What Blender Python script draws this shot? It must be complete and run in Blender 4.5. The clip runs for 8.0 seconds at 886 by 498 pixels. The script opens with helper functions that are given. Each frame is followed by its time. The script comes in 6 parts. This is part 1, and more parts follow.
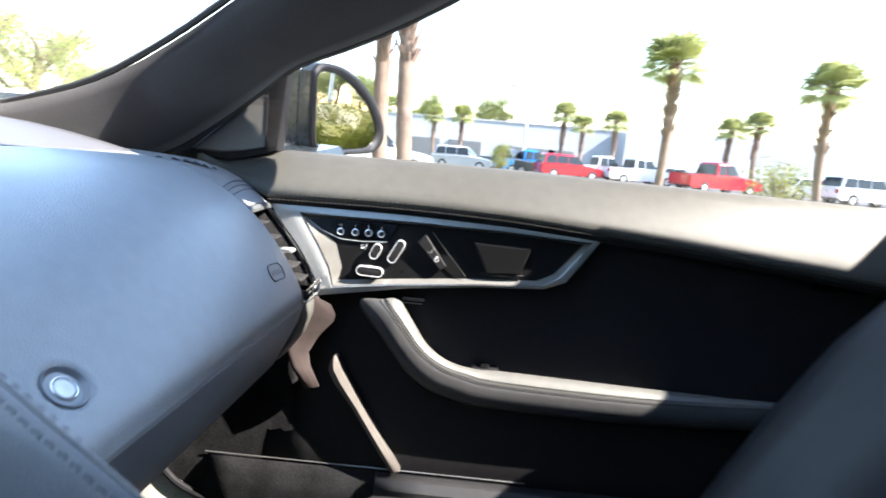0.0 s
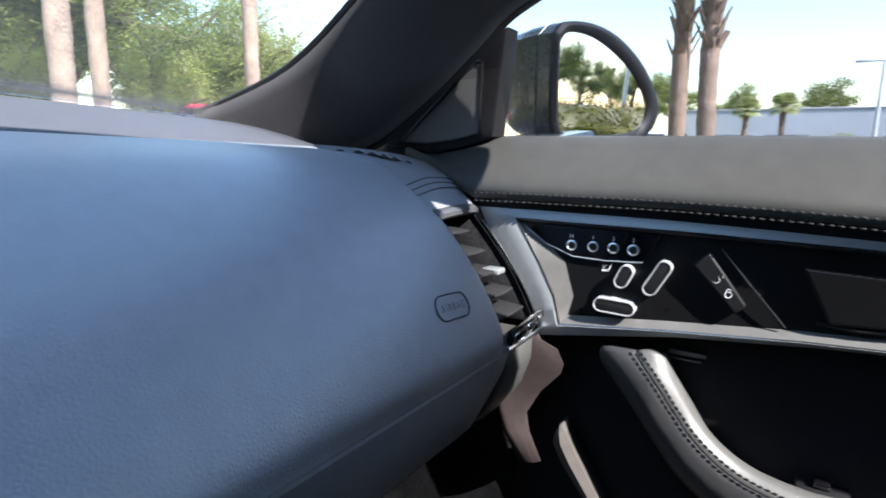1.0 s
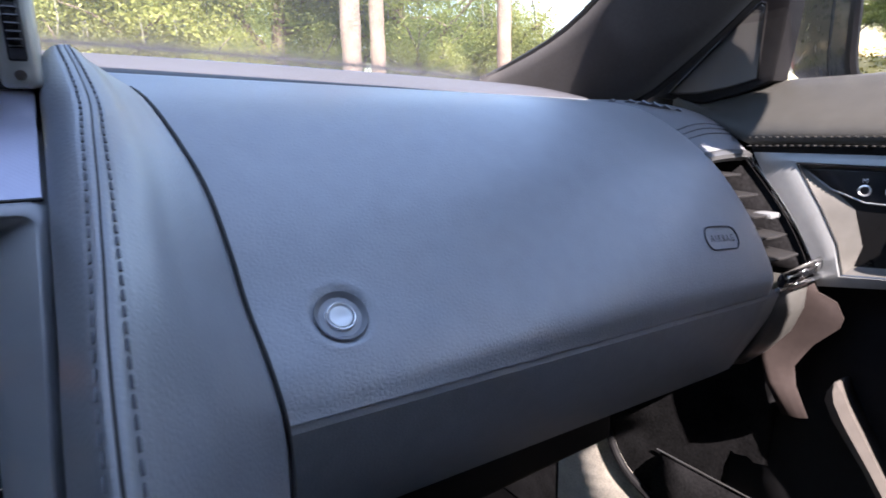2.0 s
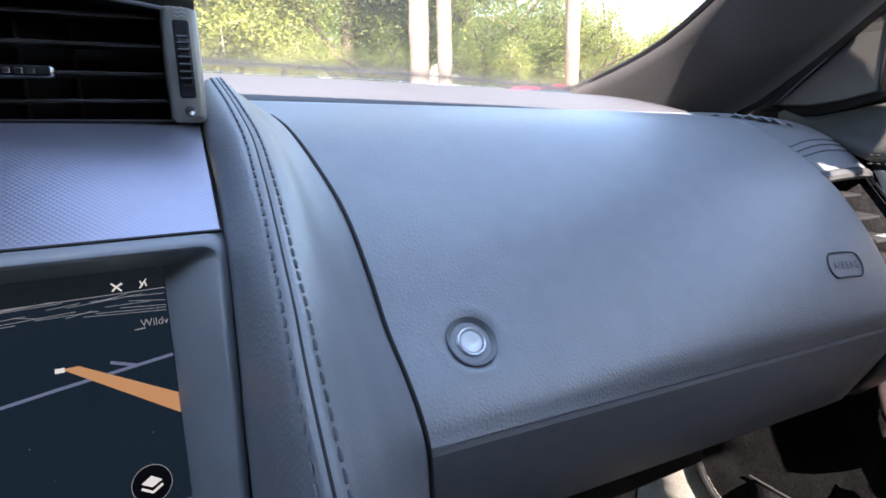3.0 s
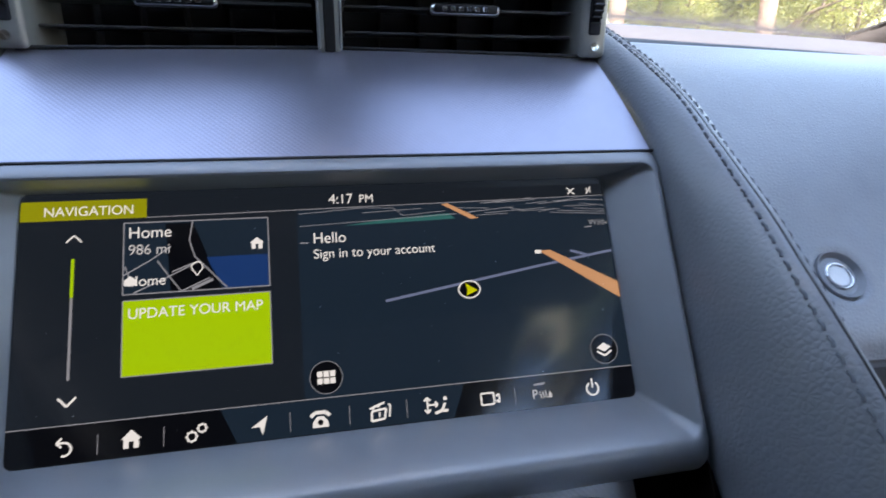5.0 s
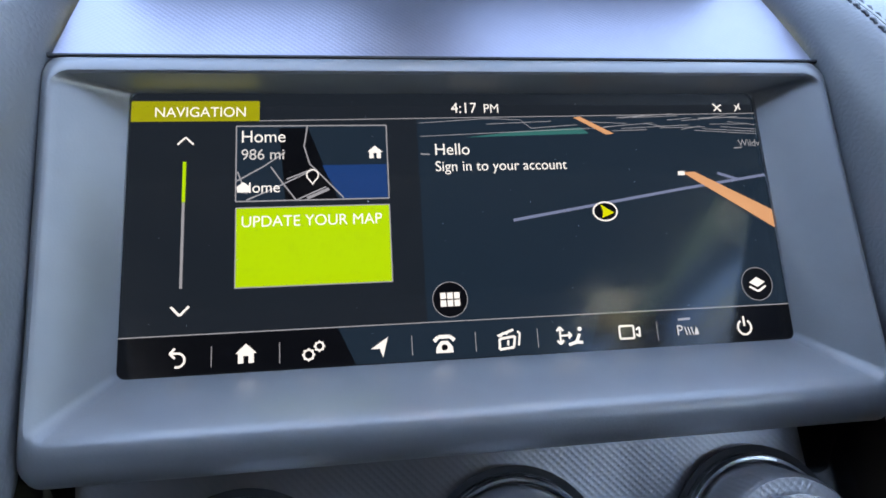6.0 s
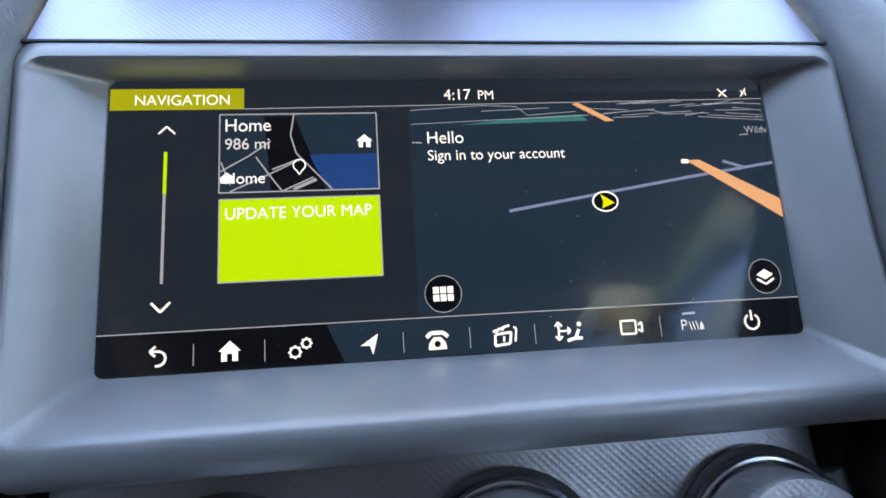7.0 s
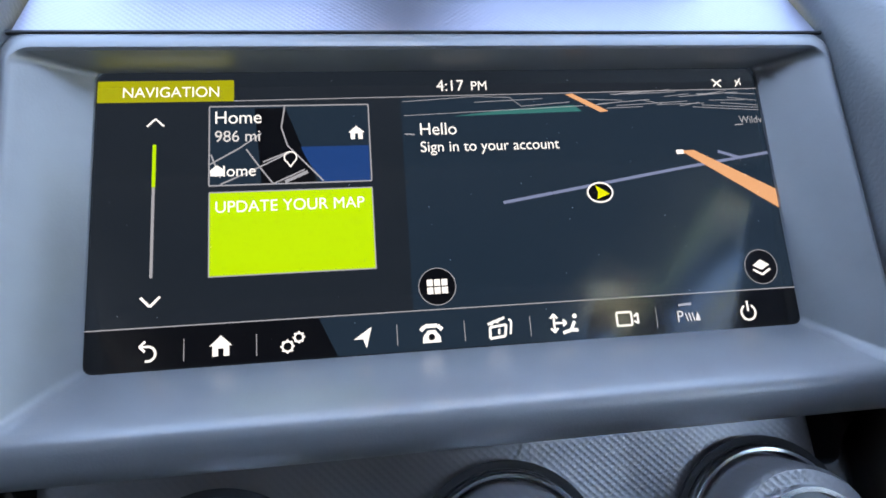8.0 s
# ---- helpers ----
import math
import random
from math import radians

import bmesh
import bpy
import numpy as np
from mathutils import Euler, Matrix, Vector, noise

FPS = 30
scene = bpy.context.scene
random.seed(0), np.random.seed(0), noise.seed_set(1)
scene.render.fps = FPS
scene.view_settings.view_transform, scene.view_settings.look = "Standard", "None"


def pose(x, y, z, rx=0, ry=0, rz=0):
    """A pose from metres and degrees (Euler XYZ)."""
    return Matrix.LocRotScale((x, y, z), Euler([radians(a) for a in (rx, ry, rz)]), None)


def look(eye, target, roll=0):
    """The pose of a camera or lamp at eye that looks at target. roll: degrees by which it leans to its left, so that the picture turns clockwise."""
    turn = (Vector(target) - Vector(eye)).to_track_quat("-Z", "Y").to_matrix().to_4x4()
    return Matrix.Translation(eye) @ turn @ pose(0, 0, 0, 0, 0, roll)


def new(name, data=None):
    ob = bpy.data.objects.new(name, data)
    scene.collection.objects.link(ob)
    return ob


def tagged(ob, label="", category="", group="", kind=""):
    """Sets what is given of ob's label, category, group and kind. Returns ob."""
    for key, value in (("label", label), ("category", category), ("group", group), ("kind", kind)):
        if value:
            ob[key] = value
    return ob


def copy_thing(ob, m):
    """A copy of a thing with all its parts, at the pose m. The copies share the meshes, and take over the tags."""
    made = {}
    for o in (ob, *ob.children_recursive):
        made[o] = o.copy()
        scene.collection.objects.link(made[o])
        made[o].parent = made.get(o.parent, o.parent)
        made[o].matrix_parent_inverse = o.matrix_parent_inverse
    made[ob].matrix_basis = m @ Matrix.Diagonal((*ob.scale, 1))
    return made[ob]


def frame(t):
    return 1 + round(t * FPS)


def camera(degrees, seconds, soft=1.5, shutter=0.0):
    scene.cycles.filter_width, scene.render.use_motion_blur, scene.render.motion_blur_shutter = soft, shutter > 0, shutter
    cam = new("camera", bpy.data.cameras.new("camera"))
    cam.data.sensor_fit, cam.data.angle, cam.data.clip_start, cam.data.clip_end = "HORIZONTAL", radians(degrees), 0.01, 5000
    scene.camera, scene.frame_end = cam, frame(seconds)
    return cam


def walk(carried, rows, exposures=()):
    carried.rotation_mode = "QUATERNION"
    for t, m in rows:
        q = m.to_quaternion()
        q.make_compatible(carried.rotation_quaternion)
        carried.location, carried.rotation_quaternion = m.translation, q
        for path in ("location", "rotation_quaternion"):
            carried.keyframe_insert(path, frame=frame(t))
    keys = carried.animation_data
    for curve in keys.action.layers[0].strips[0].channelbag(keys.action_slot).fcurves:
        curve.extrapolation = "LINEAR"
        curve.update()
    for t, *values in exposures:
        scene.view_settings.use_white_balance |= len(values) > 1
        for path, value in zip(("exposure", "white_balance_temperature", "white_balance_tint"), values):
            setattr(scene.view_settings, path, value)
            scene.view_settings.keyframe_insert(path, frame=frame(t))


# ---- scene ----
cam = camera(77.5, 8.0, 1.7, 0.18)
PATH = [
    (0, (-0.019, -0.166, 0.929), (1.952, -0.106, 0.595), 4.9),
    (0.2, (0.088, -0.158, 0.936), (2.037, 0.134, 0.598), 4.7),
    (0.3, (0.124, -0.154, 0.918), (2.069, 0.238, 0.663), 3.9),
    (0.5, (0.18, -0.159, 0.921), (2.077, 0.409, 0.638), 2.0),
    (1, (0.221, -0.167, 0.902), (1.896, 0.866, 0.546), 0.9),
    (1.5, (0.195, -0.181, 0.896), (1.56, 1.222, 0.489), 0.2),
    (2, (0.149, -0.197, 0.879), (1.226, 1.431, 0.441), -1.2),
    (3.3, (0.116, -0.18, 0.896), (0.972, 1.574, 0.46), -0.8),
    (3.5, (0.113, -0.185, 0.894), (0.933, 1.584, 0.447), -0.5),
    (4, (0.108, -0.188, 0.894), (0.821, 1.618, 0.414), 0.1),
    (4.5, (0.05, -0.188, 0.9), (0.593, 1.659, 0.36), 0.2),
    (5, (-0.006, -0.181, 0.886), (0.398, 1.689, 0.3), 0.4),
    (6.3, (-0.036, -0.161, 0.851), (0.198, 1.722, 0.221), 0.2),
    (6.5, (-0.033, -0.164, 0.854), (0.196, 1.722, 0.228), 0.1),
    (7, (-0.031, -0.156, 0.849), (0.208, 1.726, 0.216), -0.1),
    (7.5, (-0.031, -0.154, 0.843), (0.209, 1.727, 0.208), -0.3),
    (8, (-0.03, -0.155, 0.846), (0.222, 1.725, 0.212), -0.4),
]
walk(cam, [(t, look(eye, target, roll)) for t, eye, target, roll in PATH],
     [(0.0, 2.95, 6450, 12), (0.2, 2.4, 6200, 12), (0.4, 2.0, 5850, 14), (1.0, 1.85, 5900, 13), (1.5, 2.15, 6380, 20), (2.0, 2.28, 6450, 24), (3.5, 2.75, 6930, 18),
      (4.5, 2.75, 7100, 20), (5.0, 2.72, 6930, 20), (6.5, 3.34, 6960, 18), (8.0, 3.40, 6960, 18)])

# ---- light ----
SUN_TRAVEL = Vector((0.20, 0.745, -0.667)).normalized()
world = bpy.data.worlds.new("sky")
scene.world = world
world.use_nodes = True
wn = world.node_tree.nodes
sky = wn.new("ShaderNodeTexSky")
sky.sky_type, sky.sun_disc = "NISHITA", False
sky.sun_elevation = math.asin(-SUN_TRAVEL.z)
sky.sun_rotation = math.atan2(-SUN_TRAVEL.x, -SUN_TRAVEL.y)
sky.air_density, sky.dust_density, sky.ozone_density = 1.6, 0.3, 2.0
world.node_tree.links.new(sky.outputs[0], wn["Background"].inputs[0])
wn["Background"].inputs[1].default_value = 0.15
sun = new("sun", bpy.data.lights.new("sun", "SUN"))
sun.data.energy, sun.data.angle, sun.data.color = 5.0, radians(0.5), (1.0, 0.93, 0.82)
sun.matrix_world = look((0, 0, 30), Vector((0, 0, 30)) + SUN_TRAVEL)


# ---- materials ----
def material(name, color, rough=0.5, metal=0.0, vary=0.12, scale=6.0, grain=0.0, grain_scale=900.0, grain_type="voronoi",
             coat=0.0, spec=0.5, stain=None, per_object=0.0, sheen=0.0, rough_vary=0.08, coat_rough=0.05):
    """A procedural surface: two scales of colour variation, uneven gloss and a fine relief."""
    m = bpy.data.materials.new(name)
    m.use_nodes = True
    t = m.node_tree
    n, link = t.nodes, t.links.new
    p = n["Principled BSDF"]
    p.inputs["Metallic"].default_value = metal
    p.inputs["Specular IOR Level"].default_value = spec
    p.inputs["Coat Weight"].default_value = coat
    p.inputs["Coat Roughness"].default_value = coat_rough
    p.inputs["Sheen Weight"].default_value = sheen
    co = n.new("ShaderNodeTexCoord")
    big = n.new("ShaderNodeTexNoise")
    big.inputs["Scale"].default_value, big.inputs["Detail"].default_value = scale, 4.0
    small = n.new("ShaderNodeTexNoise")
    small.inputs["Scale"].default_value, small.inputs["Detail"].default_value = scale * 14, 3.0
    for x in (big, small):
        link(co.outputs["Object"], x.inputs["Vector"])
    mixed = n.new("ShaderNodeMath")
    mixed.operation = "MULTIPLY_ADD"
    link(small.outputs["Fac"], mixed.inputs[0])
    mixed.inputs[1].default_value = 0.5
    half = n.new("ShaderNodeMath")
    half.operation = "MULTIPLY"
    half.inputs[1].default_value = 0.5
    link(big.outputs["Fac"], half.inputs[0])
    link(half.outputs[0], mixed.inputs[2])
    ramp = n.new("ShaderNodeValToRGB")
    lo = [max(0.0, c * (1 - 2.0 * vary)) for c in color]
    hi = [min(1.0, c * (1 + 2.0 * vary)) for c in color]
    if stain:
        lo = list(stain)
    ramp.color_ramp.elements[0].position, ramp.color_ramp.elements[0].color = 0.3, (*lo, 1)
    ramp.color_ramp.elements[1].position, ramp.color_ramp.elements[1].color = 0.7, (*hi, 1)
    link(mixed.outputs[0], ramp.inputs[0])
    out = ramp.outputs[0]
    if per_object:
        info = n.new("ShaderNodeObjectInfo")
        hsv = n.new("ShaderNodeHueSaturation")
        rng = n.new("ShaderNodeMapRange")
        rng.inputs["To Min"].default_value, rng.inputs["To Max"].default_value = 1 - per_object, 1 + per_object
        link(info.outputs["Random"], rng.inputs[0])
        link(rng.outputs[0], hsv.inputs["Value"])
        link(out, hsv.inputs["Color"])
        out = hsv.outputs[0]
    link(out, p.inputs["Base Color"])
    rr = n.new("ShaderNodeMapRange")
    rr.inputs["To Min"].default_value, rr.inputs["To Max"].default_value = max(0.0, rough - rough_vary), min(1.0, rough + rough_vary)
    link(mixed.outputs[0], rr.inputs[0])
    link(rr.outputs[0], p.inputs["Roughness"])
    if grain:
        if grain_type == "voronoi":
            g = n.new("ShaderNodeTexVoronoi")
            g.feature = "DISTANCE_TO_EDGE"
            g.inputs["Scale"].default_value = grain_scale
            src = g.outputs["Distance"]
        else:
            g = n.new("ShaderNodeTexNoise")
            g.inputs["Scale"].default_value, g.inputs["Detail"].default_value = grain_scale, 5.0
            src = g.outputs["Fac"]
        link(co.outputs["Object"], g.inputs["Vector"])
        b = n.new("ShaderNodeBump")
        b.inputs["Strength"].default_value, b.inputs["Distance"].default_value = grain, 0.0004 if grain_scale > 100 else 0.02
        link(src, b.inputs["Height"])
        link(b.outputs[0], p.inputs["Normal"])
    return m


def leafy(m, share=0.45):
    """Lets sunlight through thin leaves."""
    t = m.node_tree
    p, out = t.nodes["Principled BSDF"], t.nodes["Material Output"]
    thin, both = t.nodes.new("ShaderNodeBsdfTranslucent"), t.nodes.new("ShaderNodeMixShader")
    t.links.new(p.inputs["Base Color"].links[0].from_socket, thin.inputs[0])
    both.inputs[0].default_value = share
    t.links.new(p.outputs[0], both.inputs[1])
    t.links.new(thin.outputs[0], both.inputs[2])
    t.links.new(both.outputs[0], out.inputs[0])
    return m


def glowing(name, color, strength=1.0):
    m = bpy.data.materials.new(name)
    m.use_nodes = True
    p = m.node_tree.nodes["Principled BSDF"]
    p.inputs["Base Color"].default_value = (*[c * 0.05 for c in color], 1)
    p.inputs["Roughness"].default_value = 0.1
    p.inputs["Emission Color"].default_value = (*color, 1)
    p.inputs["Emission Strength"].default_value = strength
    return m


def glass(name, tint=(0.97, 0.985, 0.98), gloss=0.0, dust=0.0, ior=1.25):
    """Thin pane: clear, with a Fresnel reflection."""
    m = bpy.data.materials.new(name)
    m.use_nodes = True
    t = m.node_tree
    n, link = t.nodes, t.links.new
    n.remove(n["Principled BSDF"])
    clear, shine = n.new("ShaderNodeBsdfTransparent"), n.new("ShaderNodeBsdfGlossy")
    clear.inputs[0].default_value = (*tint, 1)
    shine.inputs["Roughness"].default_value = gloss
    f, mix = n.new("ShaderNodeFresnel"), n.new("ShaderNodeMixShader")
    f.inputs["IOR"].default_value = ior
    link(f.outputs[0], mix.inputs[0])
    link(clear.outputs[0], mix.inputs[1])
    link(shine.outputs[0], mix.inputs[2])
    out = mix.outputs[0]
    # a pale translucent film imitates veiling glare on the pane
    if dust:
        film, veil, noise, amount = n.new("ShaderNodeBsdfTranslucent"), n.new("ShaderNodeMixShader"), n.new("ShaderNodeTexNoise"), n.new("ShaderNodeMapRange")
        film.inputs[0].default_value = (0.9, 0.88, 0.84, 1)
        noise.inputs["Scale"].default_value = 3.0
        amount.inputs["To Min"].default_value, amount.inputs["To Max"].default_value = dust * 0.5, dust * 1.5
        link(noise.outputs["Fac"], amount.inputs[0])
        link(amount.outputs[0], veil.inputs[0])
        link(out, veil.inputs[1])
        link(film.outputs[0], veil.inputs[2])
        out = veil.outputs[0]
    link(out, n["Material Output"].inputs[0])
    return m


def mesh_weave(name, color, scale, rough=0.35, metal=0.8, depth=0.6, lay=(0, 0, 0)):
    """Technical weave or perforated grille: a fine diamond relief; lay: the turn, in degrees, that lays the panel flat."""
    m = material(name, color, rough, metal, 0.02, 8.0, rough_vary=0.015)
    t = m.node_tree
    n, link = t.nodes, t.links.new
    p = n["Principled BSDF"]
    co = n.new("ShaderNodeTexCoord")
    flat = n.new("ShaderNodeMapping")
    flat.inputs["Rotation"].default_value = [radians(a) for a in lay]
    turn = n.new("ShaderNodeMapping")
    turn.inputs["Rotation"].default_value = (0, 0, radians(45))
    turn.inputs["Scale"].default_value = (scale, scale, scale)
    ch = n.new("ShaderNodeTexVoronoi")
    ch.voronoi_dimensions = "2D"
    ch.inputs["Scale"].default_value, ch.inputs["Randomness"].default_value = 1.0, 0.0
    link(co.outputs["Object"], flat.inputs[0])
    link(flat.outputs[0], turn.inputs[0])
    link(turn.outputs[0], ch.inputs["Vector"])
    b = n.new("ShaderNodeBump")
    b.inputs["Strength"].default_value, b.inputs["Distance"].default_value = depth, 0.0006
    link(ch.outputs["Distance"], b.inputs["Height"])
    link(b.outputs[0], p.inputs["Normal"])
    return m


LEATHER = material("dash_leather", (0.25, 0.27, 0.298), 0.46, 0, 0.05, 5, 0.9, 400, spec=0.9, coat=0.6, coat_rough=0.38)
DISH = material("dish_satin", (0.17, 0.178, 0.195), 0.34, 0, 0.04, 8, spec=0.8)
BUTTON = material("button_silver", (0.88, 0.90, 0.91), 0.32, 0.15, 0.02, 10)
BEZEL = material("bezel_satin", (0.205, 0.214, 0.229), 0.36, 0, 0.05, 6, 0.12, 1200, "noise", spec=1.0, coat=0.9, coat_rough=0.33)
INLAY = material("dark_inlay", (0.009, 0.009, 0.0095), 0.3, 0, 0.08, 8, spec=0.2)
GRIP = material("grip_leather", (0.17, 0.18, 0.20), 0.44, 0, 0.05, 5, 0.8, 400, spec=1.0, coat=0.8, coat_rough=0.40)
LEATHER_DARK = material("black_leather", (0.022, 0.022, 0.024), 0.45, 0, 0.1, 5, 0.4, 620)
PAD = material("door_pad_leather", (0.052, 0.051, 0.047), 0.5, 0, 0.08, 5, 0.4, 700, spec=0.25)
SUEDE = material("pillar_suede", (0.030, 0.029, 0.032), 0.9, 0, 0.12, 20, 0.3, 1500, "noise", sheen=0.1)
SOFT = material("soft_touch_plastic", (0.27, 0.29, 0.325), 0.45, 0, 0.06, 6, 0.15, 1200, "noise")
BLACK = material("black_plastic", (0.012, 0.012, 0.013), 0.5, 0, 0.1, 8, 0.15, 1400, "noise", spec=0.25)
GLOSS = material("gloss_black", (0.006, 0.006, 0.007), 0.12, 0, 0.1, 8, coat=0.6)
SILVER = material("satin_silver", (0.27, 0.285, 0.295), 0.40, 0.35, 0.04, 12, 0.05, 2500, "noise")
BRIGHT = material("bright_rim", (0.80, 0.81, 0.82), 0.25, 0.6, 0.03, 10)
SHELF = material("dash_top_leather", (0.075, 0.077, 0.088), 0.6, 0, 0.07, 5, 0.35, 620, spec=0.25)
DOOR_BLACK = material("door_black_leather", (0.010, 0.010, 0.0112), 0.6, 0, 0.12, 6, 0.4, 620, spec=0.1)
# handle leather in two tones for sunlit top and shaded side; darker also on vent lid
HANDLE_LIT = material("handle_lit_leather", (0.085, 0.084, 0.079), 0.45, 0, 0.08, 6, 0.4, 620)
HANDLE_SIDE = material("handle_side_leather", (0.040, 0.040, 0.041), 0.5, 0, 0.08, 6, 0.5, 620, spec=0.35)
TRAY = material("tray_satin", (0.11, 0.107, 0.10), 0.4, 0, 0.06, 10)
CHEEK = material("dark_satin_metal", (0.42, 0.425, 0.40), 0.38, 0.5, 0.05, 15)
VENT_BLACK = material("vent_black", (0.030, 0.030, 0.036), 0.6, 0, 0.1, 15, spec=0.2)
THREAD_BLUE = material("blue_grey_thread", (0.13, 0.137, 0.155), 0.6, 0, 0.15, 60)
CHROME = material("chrome", (0.75, 0.76, 0.78), 0.12, 1.0, 0.03, 10)
THREAD_LIGHT = material("grey_thread", (0.040, 0.040, 0.040), 0.8, 0, 0.15, 60, spec=0.08)
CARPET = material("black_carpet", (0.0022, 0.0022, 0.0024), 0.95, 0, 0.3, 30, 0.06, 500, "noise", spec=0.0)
# lighter carpet tone, used only where sun falls in the footwell
CARPET_SUN = material("sunlit_carpet", (0.24, 0.222, 0.19), 0.95, 0, 0.25, 30, 0.9, 500, "noise", sheen=0.2)
# roof lining is out of view; its pale tone bounces light into the cabin
LINING = material("headlining", (0.28, 0.285, 0.295), 0.95, 0, 0.1, 30, 0.2, 900, "noise")
RUBBER = material("rubber", (0.010, 0.010, 0.011), 0.6, 0, 0.1, 10)
WEAVE = mesh_weave("technical_weave", (0.405, 0.40, 0.48), 600, 0.30, 0.8, depth=0.22, lay=(-32, 0, 0))
SATIN_BLACK = material("satin_black", (0.014, 0.014, 0.015), 0.32, 0, 0.1, 8)
# tone of the sheet that stands for a sun patch beside the door
JAMB_SUN = material("jamb_sun_tone", (0.044, 0.0345, 0.033), 0.7, 0, 0.08, 12, 0.2, 1300, "noise", spec=0.08)
FASCIA_LOW = material("lower_fascia", (0.20, 0.21, 0.23), 0.5, 0, 0.06, 6, 0.5, 500)
END_CAP = material("satin_end_cap", (0.06, 0.06, 0.057), 0.45, 0.0, 0.04, 10)
WEAVE_DARK = mesh_weave("technical_weave_dark", (0.27, 0.27, 0.285), 560, 0.34, 0.8, depth=0.22, lay=(-60.5, 0, 0))
VENT_SLAT = material("vent_slat", (0.05, 0.05, 0.053), 0.3, 0, 0.05, 8)
SLAT = material("dark_slat", (0.026, 0.026, 0.027), 0.42, 0, 0.06, 8, spec=0.15)
GRILLE = mesh_weave("speaker_mesh", (0.16, 0.16, 0.155), 620, 0.4, 0.6, depth=1.0, lay=(0, 90, 0))
SCREEN_BLACK = material("screen_glass", (0.004, 0.0045, 0.006), 0.10, 0, 0.05, 10, coat=0.0, spec=0.35, rough_vary=0.03)
# tinted to bring down the brightness of the outdoors
GLASS = glass("dimming_glass", (0.735, 0.735, 0.75))
# for the added roof panes; the tint dims and cools sky light
TINTED = glass("tinted_roof_glass", (0.66, 0.76, 0.88))
HAZED = glass("hazed_glass", (0.90, 0.915, 0.91), dust=0.022, ior=1.1)
RING = material("dark_chrome", (0.20, 0.205, 0.21), 0.18, 0.9, 0.04, 10)
MIRROR = material("mirror_silver", (0.82, 0.84, 0.85), 0.01, 1.0, 0.005, 3, rough_vary=0.005)
CAR_PAINT = material("car_paint_dark", (0.026, 0.036, 0.043), 0.28, 0.0, 0.05, 10, spec=0.5, coat=0.4)


# ---- shapes ----
def thing(name, label, category, at=(0, 0, 0), group="", kind=""):
    ob = new(name)
    ob.location = at
    return tagged(ob, label, category, group, kind)


def offset_of(ob):
    v = Vector((0, 0, 0))
    while ob is not None:
        v += ob.location
        ob = ob.parent
    return v


def mesh_of(name, bm, mat, smooth=True, origin=None):
    me = bpy.data.meshes.new(name)
    if origin is not None:
        bmesh.ops.translate(bm, vec=-origin, verts=bm.verts)
    bmesh.ops.recalc_face_normals(bm, faces=bm.faces)
    bm.to_mesh(me)
    bm.free()
    if smooth:
        me.polygons.foreach_set("use_smooth", [True] * len(me.polygons))
        if smooth != "all":
            me.set_sharp_from_angle(angle=radians(38))
    me.materials.append(mat)
    return me


def part(name, bm, mat, parent=None, label="", smooth=True, thick=0.0, bevel=0.0):
    """Links a bmesh, given in world coordinates, as one mesh under its thing or part."""
    at = offset_of(parent)
    ob = new(name, mesh_of(name, bm, mat, smooth, at))
    ob.parent = parent
    if label:
        tagged(ob, label)
    if thick:
        so = ob.modifiers.new("thickness", "SOLIDIFY")
        so.thickness, so.offset = thick, -1.0
    if bevel:
        be = ob.modifiers.new("bevel", "BEVEL")
        be.width, be.segments, be.limit_method = bevel, 2, "ANGLE"
    return ob


def whole(name, bm, mat, label, category, kind="", group="", **kw):
    """A thing that is one mesh."""
    return tagged(part(name, bm, mat, None, **kw), label, category, group, kind)


def spline(pts, n):
    """n points evenly in parameter along a Catmull-Rom curve through pts."""
    pts = [Vector(p) for p in pts]
    ext = [2 * pts[0] - pts[1]] + pts + [2 * pts[-1] - pts[-2]]
    out = []
    for i in range(n):
        u = i / (n - 1) * (len(pts) - 1)
        k = min(int(u), len(pts) - 2)
        f = u - k
        a, b, c, d = ext[k:k + 4]
        out.append(0.5 * (2 * b + (c - a) * f + (2 * a - 5 * b + 4 * c - d) * f * f + (3 * b - a - 3 * c + d) * f ** 3))
    return out


def loft(rows, closed=False, cap=False, bm=None):
    """A skin over rows of points, all of one length."""
    bm = bm or bmesh.new()
    vs = [[bm.verts.new(p) for p in r] for r in rows]
    m = len(rows[0])
    for a, b in zip(vs, vs[1:]):
        for j in range(m if closed else m - 1):
            k = (j + 1) % m
            bm.faces.new((a[j], a[k], b[k], b[j]))
    if cap:
        bm.faces.new(vs[0])
        bm.faces.new(vs[-1])
    return bm


def slab(outline, thick, axis=None, bm=None):
    """A flat plate: an outline of 3D points, thickened along axis."""
    bm = bm or bmesh.new()
    a = [Vector(p) for p in outline]
    ax = Vector(axis).normalized() * thick
    return loft([a, [p + ax for p in a]], True, True, bm)


def rbox(lo, hi, r=0.004, seg=2, bm=None, m=None):
    """A box between two corners with rounded edges."""
    one = bmesh.new()
    bmesh.ops.create_cube(one, size=1)
    lo, hi = Vector(lo), Vector(hi)
    for v in one.verts:
        v.co = Vector([(lo[i] + hi[i]) / 2 + v.co[i] * (hi[i] - lo[i]) for i in range(3)])
    if r:
        bmesh.ops.bevel(one, geom=list(one.edges), offset=r, segments=seg, affect="EDGES", profile=0.5)
    if m is not None:
        bmesh.ops.transform(one, matrix=m, verts=one.verts)
    return merge(one, bm)


